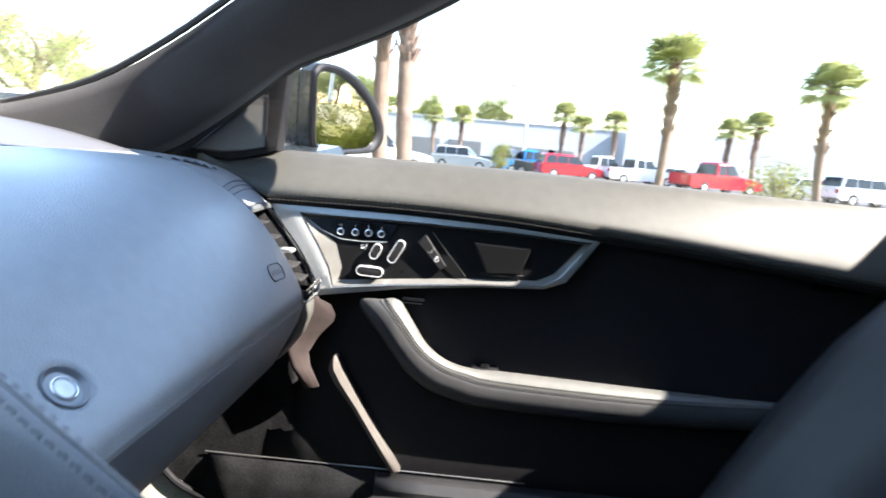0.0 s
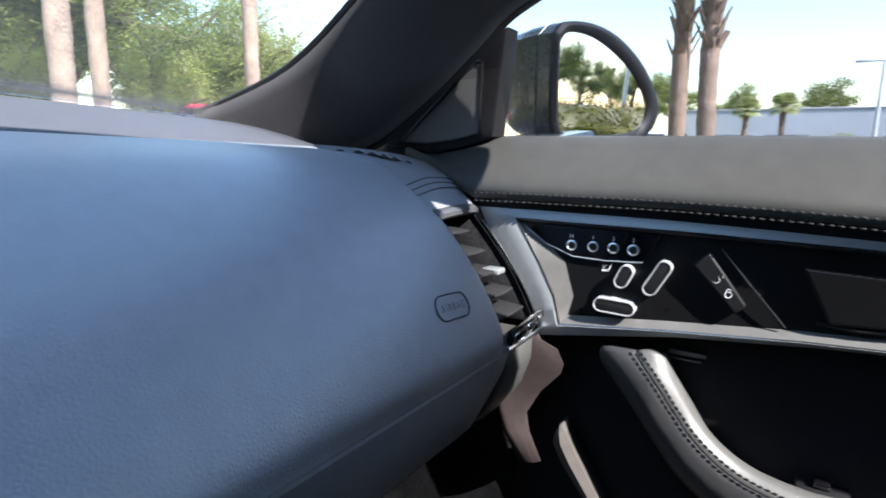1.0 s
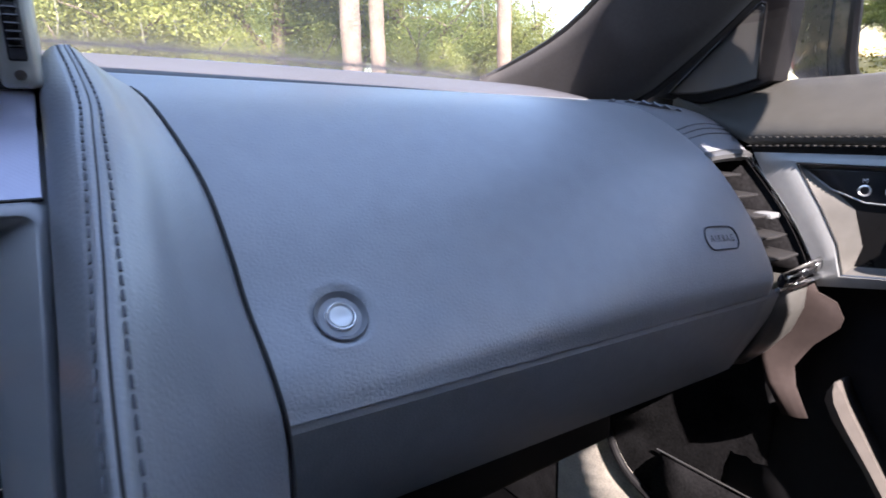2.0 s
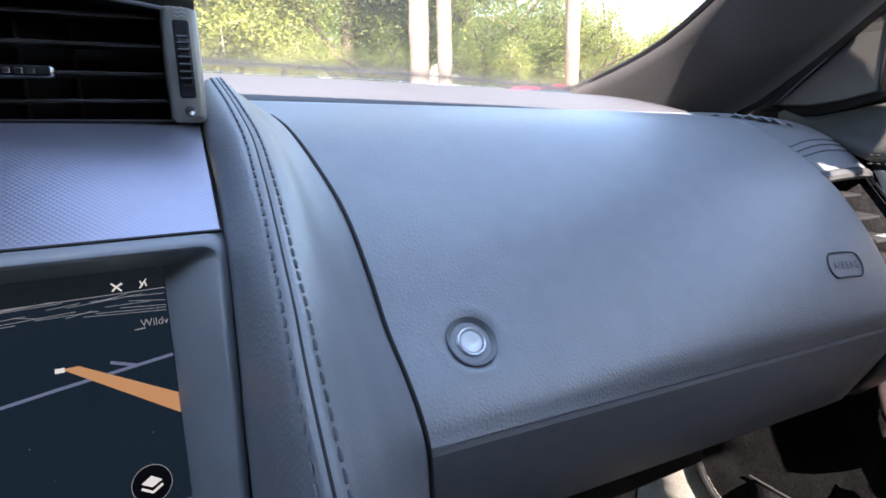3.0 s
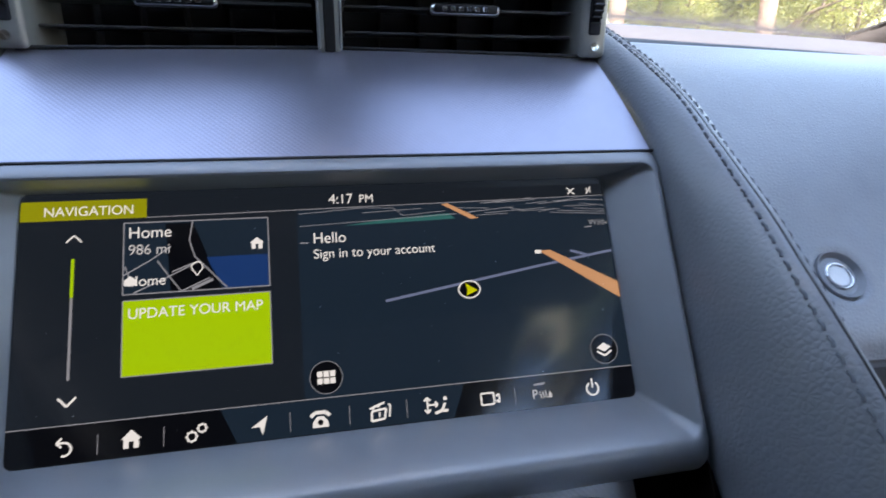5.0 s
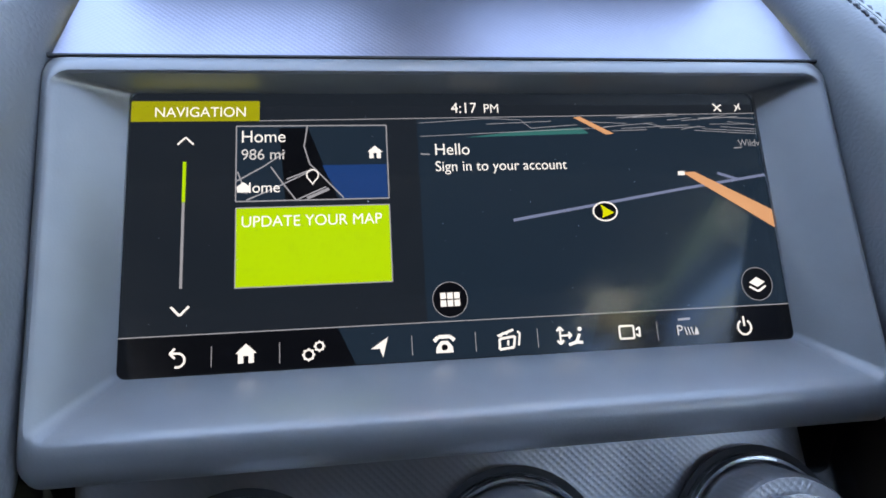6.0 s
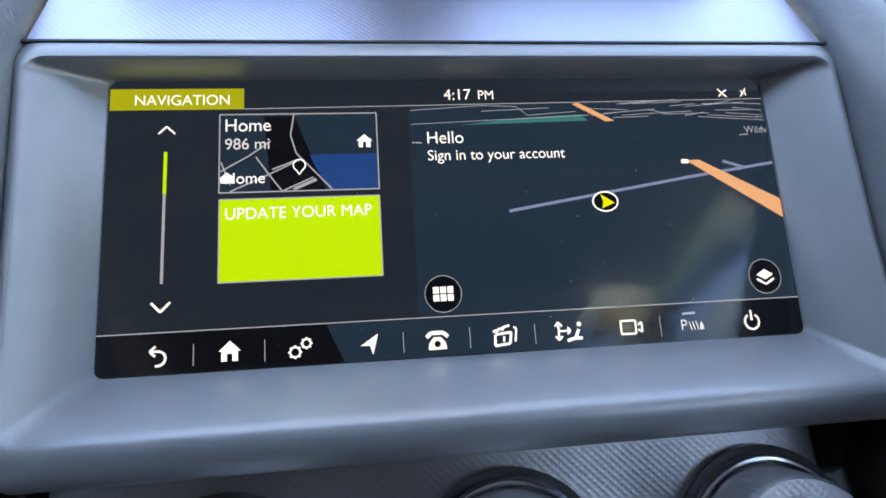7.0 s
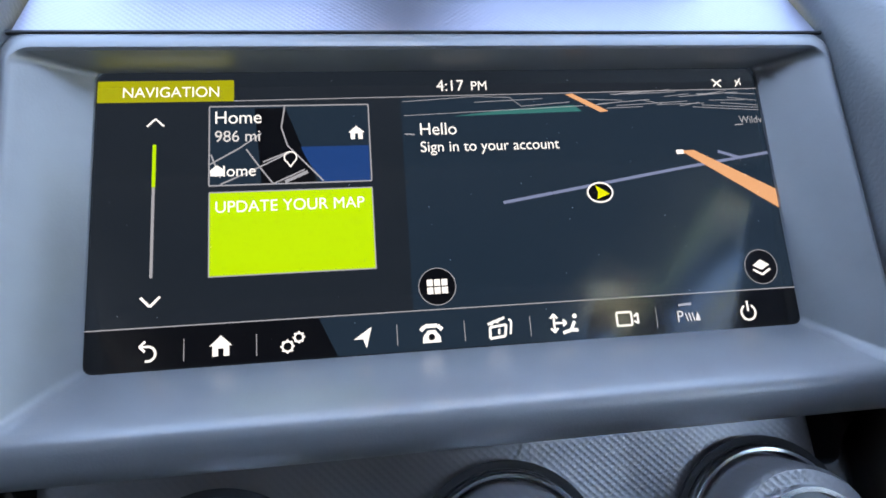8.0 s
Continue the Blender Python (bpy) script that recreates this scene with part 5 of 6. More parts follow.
def build_airbag_mark():
    c, n = dash_point(0.549, 0.7915)
    n = n if n.y < 0 else -n
    ob = thing("airbag_badge", "embossed oval airbag marking on the dashboard leather", "marking", c)
    f = frame_at(c, n) @ Matrix.Rotation(radians(-7), 4, "Z")

    def laid(p, lift):
        """A point of the badge's plane, dropped onto the fascia."""
        q, m = dash_point(p.x, p.z)
        return q + (m if m.y < 0 else -m) * lift
    pts = []
    for cx, a0 in ((0.0145, -90), (-0.0145, 90)):
        for i in range(13):
            a = radians(a0 + 15 * i)
            pts.append(laid(f @ Vector((cx + 0.009 * math.cos(a), 0.009 * math.sin(a), 0)), 0.0006))
    closed = []
    for a, b in zip(pts, pts[1:] + pts[:1]):
        closed += [a, laid(mix(a, b, 0.34), 0.0006), laid(mix(a, b, 0.67), 0.0006)] if (b - a).length > 0.01 else [a]
    part("outline", tube(closed + closed[:1], 0.0006, 6), SHELF, ob)
    word = lettering("AIRBAG", f @ Matrix.Translation((0, -0.0028, 0.0)), 0.0080, SHELF, ob, "lettering", "CENTER", 0.0, 1.35)
    for v in word.data.vertices:
        v.co = laid(v.co + c, 0.0006) - c


build_airbag_mark()


def build_screen_page():
    """The navigation page: flat lit shapes on the display; u, v in millimetres from its lower left corner."""
    white = glowing("lit_white", (0.92, 0.93, 0.88), 0.122)
    pale = glowing("lit_pale", (0.66, 0.67, 0.66), 0.110)
    grey = glowing("lit_grey", (0.40, 0.42, 0.45), 0.089)
    lime = glowing("lit_lime", (0.40, 0.66, 0.004), 0.122)
    olive = glowing("lit_olive", (0.33, 0.35, 0.006), 0.114)
    orange = glowing("lit_orange", (0.80, 0.42, 0.20), 0.098)
    road = glowing("lit_road", (0.20, 0.25, 0.40), 0.098)
    blue = glowing("lit_blue", (0.010, 0.045, 0.17), 0.122)
    teal = glowing("lit_teal", (0.03, 0.16, 0.15), 0.114)
    navy = glowing("lit_navy", (0.012, 0.025, 0.042), 0.114)
    dark = glowing("lit_dark", (0.004, 0.005, 0.008), 0.081)

    def at(u, v, h=0.4):
        return SCREEN_M @ Vector((u / 1000, v / 1000, h / 1000))

    def poly(name, pts, mat, h=0.4, label=""):
        bm = bmesh.new()
        bm.faces.new([bm.verts.new(at(u, v, h)) for u, v in pts])
        return part(name, bm, mat, screen, label, False)

    def strokes(name, lines, w, mat, h=0.5):
        bm = bmesh.new()
        for pts in lines:
            for (a, b), (c, d) in zip(pts, pts[1:]):
                ln = math.hypot(c - a, d - b) or 1
                nx, ny = -(d - b) / ln * w / 2, (c - a) / ln * w / 2
                bm.faces.new([bm.verts.new(at(u, v, h)) for u, v in ((a + nx, b + ny), (c + nx, d + ny), (c - nx, d - ny), (a - nx, b - ny))])
        return part(name, bm, mat, screen, "", False)

    def circle(c, r, n=28, a0=0, a1=360):
        return [(c[0] + r * math.cos(radians(a0 + (a1 - a0) * i / n)), c[1] + r * math.sin(radians(a0 + (a1 - a0) * i / n))) for i in range(n + 1)]

    def words(text, u, v, u_end, mat=white, h=0.6):
        """Words from u to u_end on the base line v."""
        ob = lettering(text, Matrix(), 1.0, mat, None)
        xs = [q.co.x for q in ob.data.vertices]
        k = (u_end - u) / 1000 / (max(xs) - min(xs))
        ob.data.transform(Matrix.Translation(-offset_of(screen)) @ SCREEN_M @ Matrix.Translation((u / 1000, v / 1000, h / 1000)) @ Matrix.Diagonal((k, k * 1.04, k, 1)) @ Matrix.Translation((-min(xs), 0, 0)))
        ob.parent = screen
        return ob
    # map area and tiles
    poly("page_ground", [(0, 0), (234, 0), (234, 97.3), (0, 97.3)], glowing("lit_backlight", (0.012, 0.018, 0.026), 0.113), 0.1, "faintly glowing display ground")
    poly("map_area", [(99, 13), (234, 13), (234, 88.6), (99, 87)], navy, 0.15, "dark navy map area")
    poly("header_tab", [(0.3, 86.8), (43.3, 86.8), (43.3, 94.4), (0.3, 94.4)], olive, 0.3, "olive page tab")
    words("NAVIGATION", 8.3, 88.4, 38.6)
    strokes("rule", [[(43.3, 86.8), (234, 88.8)]], 0.3, grey)
    strokes("chevron", [[(16.0, 78.2), (18.6, 80.8), (21.3, 78.2)]], 0.6, white)
    strokes("chevron", [[(15.6, 22.2), (18.4, 19.2), (21.3, 22.2)]], 0.8, white)
    strokes("scroll_bar", [[(18.5, 57.5), (18.5, 28.1)]], 0.9, grey)
    strokes("scroll_thumb", [[(18.5, 71.9), (18.5, 57.5)]], 1.1, lime)
    poly("home_tile", [(35.5, 57.3), (87.8, 57.3), (87.8, 84.8), (35.5, 84.8)], navy, 0.2)
    poly("map_land", [(52, 57.5), (70, 57.5), (60, 84), (50, 84)], dark, 0.25)
    poly("map_water", [(71.3, 57.6), (87.4, 57.6), (87.4, 70.0), (64.8, 70.0), (66.5, 66.0)], blue, 0.3, "blue water on the map")
    strokes("map_roads", [[(35.5, 64.5), (45, 70), (52, 75)], [(47.2, 69.6), (51.5, 63.2), (55.7, 57.4)], [(59.8, 84.6), (58.6, 77), (60.5, 70.5), (66, 64.5), (72.0, 57.8)], [(39.0, 57.7), (50, 62.6), (62.2, 68.6)], [(52.5, 65), (60, 68)], [(56, 57.5), (66, 62)], [(36, 68), (39, 60)]], 0.5, grey, 0.4)
    strokes("tile_border", [[(35.5, 57.3), (87.8, 57.3), (87.8, 84.8), (35.5, 84.8), (35.5, 57.3)]], 0.45, grey, 0.5)
    words("Home", 37.4, 78.7, 52.2)
    words("986 mi", 37.3, 72.3, 51.7, pale)
    words("Home", 37.4, 60.3, 50.2)
    poly("icon", [(36, 60.5), (40, 60.5), (40.5, 62.5), (38, 64.2), (35.8, 62.5)], white, 0.55)
    strokes("pin", [circle((61.4, 66.3), 2.0, 20, -60, 240), [(60.3, 64.7), (61.4, 63.0), (62.5, 64.7)]], 0.45, white, 0.55)
    poly("home_icon", [(81.4, 72.2), (82.9, 72.2), (82.9, 74.2), (84.0, 74.2), (84.0, 72.2), (85.5, 72.2), (85.5, 74.6), (86.2, 74.6), (83.4, 77.0), (80.7, 74.6), (81.4, 74.6)], white, 0.55)
    strokes("street_label", [[(59.5, 57.9), (67, 61.2)]], 1.1, grey, 0.5)
    poly("update_tile", [(35.6, 27.5), (87.8, 27.5), (87.8, 55.0), (35.6, 55.0)], lime, 0.3, "lime green update tile")
    strokes("tile_border", [[(35.6, 27.5), (87.8, 27.5), (87.8, 55.0), (35.6, 55.0), (35.6, 27.5)]], 0.4, grey, 0.5)
    words("UPDATE YOUR MAP", 37.6, 48.2, 85.0)
    words("4:17", 112.0, 89.4, 121.7)
    words("PM", 124.4, 89.5, 129.9)
    words("Hello", 105.2, 73.1, 117.9)
    words("Sign in to your account", 105.0, 66.9, 154.2)
    strokes("dash_mark", [[(99.8, 73.6), (103.2, 73.4)]], 0.45, grey)
    # perspective map
    poly("park_land", [(117, 79.9), (164.3, 80.9), (161.4, 83.4), (137.4, 82.1)], teal, 0.3, "teal land on the map")
    far = []
    rnd = random.Random(5)
    for k in range(22):
        u, v = rnd.uniform(165, 225), rnd.uniform(81.5, 87.5)
        far.append([(u, v), (min(233.5, u + rnd.uniform(8, 28)), v + rnd.uniform(-1.8, 1.8))])
    far += [[(99.7, 85.6), (125, 87.2), (138, 86.6), (142, 83.2), (160, 84.5)], [(99.9, 80.4), (130, 81.6), (165, 83.0)], [(125, 85), (150, 86)]]
    tagged(strokes("road_tangle", far, 0.22, grey, 0.4), "faint tangle of distant map roads", kind="stuff")
    poly("far_highway", [(158.7, 87.4), (161.3, 87.8), (174.3, 80.7), (171.0, 80.4)], orange, 0.45, "orange road")
    strokes("map_road", [[(132.1, 47.9), (199, 58.3), (233.8, 63.2)], [(214, 64.2), (222, 61.6)]], 1.1, road, 0.4)
    poly("highway", [(199.6, 64.8), (204.7, 64.9), (234.0, 49.2), (234.0, 42.0)], orange, 0.45, "orange highway")
    poly("highway_end", [(197.8, 63.6), (200.6, 63.6), (200.6, 65.2), (197.8, 65.2)], white, 0.5)
    oval = [(167 + (u - 167) * 1.06, 50.2 + (v - 50.2) * 0.82) for u, v in circle((167, 50.2), 4.3)]
    poly("position_disc", oval[:-1], dark, 0.5)
    strokes("position_ring", [oval], 0.6, white, 0.55)
    poly("position_arrow", [(165.6, 47.7), (170.4, 49.6), (165.4, 52.9), (166.2, 50.2)], glowing("lit_yellow", (0.62, 0.66, 0.004), 0.122), 0.6)
    words("Wildv", 224.6, 75.0, 233.8, grey)
    strokes("map_road", [[(222.5, 74.3), (226, 74.5)]], 0.4, grey, 0.5)
    # round keys
    for c in ((107.3, 20.4), (222.6, 20.8)):
        poly("round_key", circle(c, 6.0)[:-1], dark, 0.4)
        strokes("key_ring", [circle(c, 6.1)], 0.25, grey, 0.5)
    for i in range(3):
        for j in range(2):
            u, v = 103.9 + 2.4 * i, 18.0 + 2.6 * j
            poly("icon", [(u, v), (u + 2.0, v), (u + 2.0, v + 2.2), (u, v + 2.2)], white, 0.6)
    poly("icon", [(219.4, 21.4), (222.6, 19.6), (225.8, 21.4), (222.6, 23.4)], white, 0.6)
    strokes("icon", [[(219.4, 19.9), (222.6, 18.0), (225.8, 19.9)]], 0.8, white, 0.6)
    # lower bar
    strokes("rule", [[(0, 12.9), (234, 12.9)]], 0.35, grey, 0.5)
    poly("bar_ground", [(0, 12.6), (69.0, 12.6), (74.6, 0.3), (0, 0.3)], dark, 0.22)
    poly("bar_ground", [(160.7, 12.6), (234, 12.6), (234, 0.3), (155.5, 0.3)], dark, 0.22)
    poly("bar_raised", [(69.0, 12.6), (160.7, 12.6), (155.5, 0.3), (74.6, 0.3)], navy, 0.25)
    for u in (28.6, 50.0, 93.4, 115.2, 137.1, 181.1):
        strokes("separator", [[(u, 8.9), (u, 2.2)]], 0.25, grey, 0.5)
    strokes("icon", [circle((18.2, 5.0), 2.2, 14, -110, 90) + [(15.8, 7.2)], [(17.4, 8.8), (15.8, 7.2), (17.4, 5.7)]], 0.75, white, 0.55)
    poly("icon", [(36.9, 2.9), (38.6, 2.9), (38.6, 5.2), (40.2, 5.2), (40.2, 2.9), (41.9, 2.9), (41.9, 6.0), (42.8, 6.0), (39.4, 9.2), (36.0, 6.0), (36.9, 6.0)], white, 0.55)
    strokes("icon", [circle((59.3, 4.4), 1.55), circle((62.8, 7.0), 1.3)] + [[(c[0] + r * math.cos(a), c[1] + r * math.sin(a)), (c[0] + (r + 0.45) * math.cos(a), c[1] + (r + 0.45) * math.sin(a))] for c, r in (((59.3, 4.4), 1.7), ((62.8, 7.0), 1.4)) for a in [math.pi * i / 4 for i in range(8)]], 0.62, white, 0.55)
    poly("icon", [(79.6, 5.0), (85.4, 8.8), (83.6, 2.0), (82.6, 5.0)], white, 0.55)
    poly("icon", [(101.4, 2.4), (107.4, 2.4), (107.2, 4.4), (105.6, 6.4), (103.2, 6.4), (101.6, 4.4)], white, 0.55)
    poly("icon", circle((104.4, 4.2), 1.05, 14)[:-1], dark, 0.6)
    strokes("icon", [[(100.9, 6.4), (102.4, 7.8), (106.4, 7.8), (107.9, 6.4)]], 1.3, white, 0.55)
    strokes("icon", [[(123.4, 2.4), (128.4, 2.9), (129.0, 6.6), (123.6, 6.0), (123.4, 2.4)], [(122.9, 7.0), (128.6, 8.9)]], 0.85, white, 0.55)
    strokes("icon", [[(124.0, 6.6), (125.0, 8.2)], [(126.0, 7.2), (127.0, 8.8)]], 0.6, white, 0.56)
    strokes("icon", [[(130.2, 3.4), (130.8, 7.6), (129.9, 8.3)], [(126.4, 3.6), (126.6, 5.4)]], 0.7, white, 0.55)
    strokes("icon", [[(145.2, 3.0), (145.2, 8.8)], [(144.0, 7.5), (145.2, 8.9), (146.4, 7.5)], [(144.0, 4.3), (145.2, 2.9), (146.4, 4.3)], [(145.2, 5.9), (149.2, 5.9)], [(148.2, 7.0), (149.3, 5.9), (148.2, 4.8)]], 0.7, white, 0.55)
    strokes("icon", [[(152.2, 6.2), (150.8, 3.4), (148.0, 2.6)], [(151.0, 3.4), (153.2, 3.2)]], 1.1, white, 0.55)
    poly("icon", circle((152.4, 7.9), 0.8, 12)[:-1], white, 0.55)
    strokes("icon", [[(167.0, 3.6), (172.2, 3.6), (172.2, 8.0), (167.0, 8.0), (167.0, 3.6)], [(173.0, 5.0), (174.4, 4.0), (174.4, 7.4), (173.0, 6.4)]], 0.7, white, 0.55)
    words("P", 188.6, 3.6, 190.8, pale)
    strokes("icon", [[(191.6, 6.4), (192.3, 3.6)], [(192.8, 6.4), (193.5, 3.6)], [(194.0, 6.4), (194.7, 3.6)]], 0.45, pale, 0.55)
    poly("icon", [(195.0, 3.6), (196.8, 3.6), (196.6, 5.2), (195.9, 6.6)], pale, 0.55)
    strokes("icon", [[(189.4, 9.2), (194.2, 9.4)]], 0.8, grey, 0.55)
    strokes("icon", [circle((214.8, 5.2), 2.6, 24, 120, 420), [(214.8, 9.2), (214.8, 5.6)]], 0.75, white, 0.55)
    strokes("icon", [[(216.6, 92.8), (219.8, 89.6)], [(216.8, 89.8), (218.6, 91.6), (220.2, 92.4)]], 0.6, white, 0.55)
    strokes("icon", [[(225.6, 89.6), (228.0, 93.0)], [(226.0, 92.4), (226.6, 90.4)], [(227.4, 92.2), (227.9, 90.2)]], 0.45, white, 0.55)

    # specks of dust on the glass
    specks = bmesh.new()
    for _ in range(60):
        u, v, r = rnd.uniform(3, 231), rnd.uniform(2, 95), rnd.uniform(0.08, 0.24)
        specks.faces.new([specks.verts.new(at(u + r * math.cos(a), v + r * math.sin(a) * 0.7, 0.8)) for a in [math.pi * i / 3 for i in range(6)]])
    tagged(part("dust", specks, LINING, screen, "", False), "fine pale specks of dust", kind="stuff")


build_screen_page()


# ---- outside ----
def ground_material():
    m = material("asphalt", (0.10, 0.10, 0.10), 0.9, 0, 0.2, 0.4, 0.4, 60, "noise")
    return m


ASPHALT = ground_material()
GRASS = material("dry_grass", (0.16, 0.17, 0.035), 0.9, 0, 0.3, 0.6, 0.9, 30, "noise")
WALL = material("pale_painted_wall", (0.38, 0.40, 0.43), 0.7, 0, 0.05, 0.2, 0.1, 20, "noise")
DOORM = material("dark_shutter", (0.13, 0.14, 0.15), 0.5, 0, 0.1, 0.6)
BARK_P = material("palm_bark", (0.23, 0.165, 0.13), 0.95, 0, 0.3, 3.5, 0.9, 24, "noise")
BARK = material("oak_bark", (0.16, 0.12, 0.09), 0.95, 0, 0.3, 2.5, 0.9, 18, "noise")
LEAF = leafy(material("spring_leaf", (0.29, 0.305, 0.085), 0.55, 0, 0.35, 0.8, per_object=0.15))
LEAF_D = leafy(material("oak_leaf", (0.18, 0.215, 0.055), 0.55, 0, 0.35, 0.8, per_object=0.15))
MOSS = material("hanging_moss", (0.16, 0.15, 0.11), 0.9, 0, 0.2, 2)
FROND = leafy(material("palm_frond", (0.40, 0.43, 0.19), 0.5, 0, 0.3, 1.0), 0.4)

bm = bmesh.new()
bmesh.ops.create_grid(bm, x_segments=8, y_segments=8, size=2500)
whole("ground", bm, ASPHALT, "grey asphalt car park ground", "ground", "structure", smooth=False)


def polar(az, d):
    a = radians(az)
    return Vector((0.15 + d * math.cos(a), -0.17 + d * math.sin(a), 0))


def strip(name, lo, hi, mat, label, cat):
    return whole(name, rbox(lo, hi, 0.03, 1), mat, label, cat, "structure")


strip("planting_strip", (8.0, -60, -0.1), (21, 14, 0.13), GRASS, "dry grass strip beside the car park", "grass")
strip("grass_verge", (-40, 6.0, -0.1), (80, 60, 0.14), GRASS, "grass verge under the trees ahead", "grass")


def build_building():
    ob = thing("warehouse", "long low pale grey warehouse with dark shutters", "building", (60, -10, 0))
    part("wall", rbox((58, -15.0, 0), (75, 9, 4.75), 0.05, 1), WALL, ob)
    part("wall", rbox((54.5, -90, 0), (75, -15.0, 4.95), 0.05, 1), WALL, ob, "brighter forward wing")
    part("roof_edge", rbox((57.9, -14.9, 4.75), (75, 9.1, 4.88), 0.02, 1), WALL, ob)
    for y0, w, h in ((4.5, 3.2, 2.6), (0.3, 3.4, 2.6), (-6.0, 5.8, 2.4), (-9.6, 2.6, 2.4)):
        part("shutter", rbox((57.85, y0 - w / 2, 0.2), (58.0, y0 + w / 2, h), 0.02, 1), DOORM, ob, "dark roller shutter")
    return ob


build_building()


def leaf_cloud(bm, centre, spread, count, size, rnd, squash=0.75):
    """Small bent leaves scattered thickly round a point."""
    for _ in range(count):
        d = Vector((rnd.gauss(0, 1), rnd.gauss(0, 1), rnd.gauss(0, 1) * squash)) * spread * 0.5
        p = centre + d
        a, b = Vector((rnd.uniform(-1, 1), rnd.uniform(-1, 1), rnd.uniform(-0.6, 0.6))).normalized(), Vector((rnd.uniform(-1, 1), rnd.uniform(-1, 1), rnd.uniform(-1, 1)))
        b = (b - a * b.dot(a)).normalized()
        s = size * rnd.uniform(0.6, 1.3)
        q = [p - a * s, p + b * s * 0.5, p + a * s, p - b * s * 0.5]
        bm.faces.new([bm.verts.new(x) for x in q])


def build_tree(seed, height, leaf, leaf_size=0.062, clumps=60, per=90, moss=True):
    rnd = random.Random(seed)
    ob = thing("oak_tree", "tall spring-green oak with hanging grey moss", "tree", (0, 0, 0), "trees along the verge")
    bm = bmesh.new()
    top = height * 0.55
    trunk = spline([(0, 0, -0.2), (rnd.uniform(-.2, .2), rnd.uniform(-.2, .2), top * 0.4), (rnd.uniform(-.6, .6), rnd.uniform(-.6, .6), top)], 8)
    tube(trunk, [0.34 - 0.02 * i for i in range(8)], 9, bm)
    tips = []
    for k in range(11):
        s = trunk[rnd.randint(3, 7)]
        az, ln = rnd.uniform(0, 6.28), height * rnd.uniform(0.28, 0.48)
        e = s + Vector((math.cos(az) * ln * 0.8, math.sin(az) * ln * 0.8, ln * rnd.uniform(0.25, 0.9)))
        m = mix(s, e, 0.5) + Vector((rnd.uniform(-.4, .4), rnd.uniform(-.4, .4), rnd.uniform(-.2, .5)))
        limb = spline([s, m, e], 7)
        tube(limb, [0.16 - 0.02 * i for i in range(7)], 6, bm)
        tips += limb[2:]
        for _ in range(2):
            s2 = limb[rnd.randint(2, 5)]
            e2 = s2 + Vector((rnd.uniform(-1.6, 1.6), rnd.uniform(-1.6, 1.6), rnd.uniform(-0.3, 1.6)))
            tube(spline([s2, mix(s2, e2, 0.5) + Vector((0, 0, 0.2)), e2], 5), [0.06, 0.05, 0.04, 0.03, 0.02], 5, bm)
            tips += [e2, mix(s2, e2, 0.6)]
    part("trunk", bm, BARK, ob, "grey-brown bark trunk and limbs")
    bm = bmesh.new()
    for k in range(clumps):
        t = tips[rnd.randrange(len(tips))]
        leaf_cloud(bm, t + Vector((rnd.gauss(0, .5), rnd.gauss(0, .5), rnd.gauss(0, .4))), rnd.uniform(0.55, 1.35), per, leaf_size, rnd)
    part("crown", bm, leaf, ob, "sunlit yellow-green leaves with gaps", False)
    if moss:
        bm = bmesh.new()
        for k in range(120):
            t = tips[rnd.randrange(len(tips))] + Vector((rnd.gauss(0, .2), rnd.gauss(0, .2), 0))
            ln = rnd.uniform(0.4, 1.3)
            tube([t, t + Vector((rnd.uniform(-.05, .05), rnd.uniform(-.05, .05), -ln * 0.5)), t + Vector((rnd.uniform(-.1, .1), 0, -ln))], [0.02, 0.035, 0.004], 4, bm)
        tagged(part("moss", bm, MOSS, ob), "grey hanging moss strands", kind="stuff")
    return ob


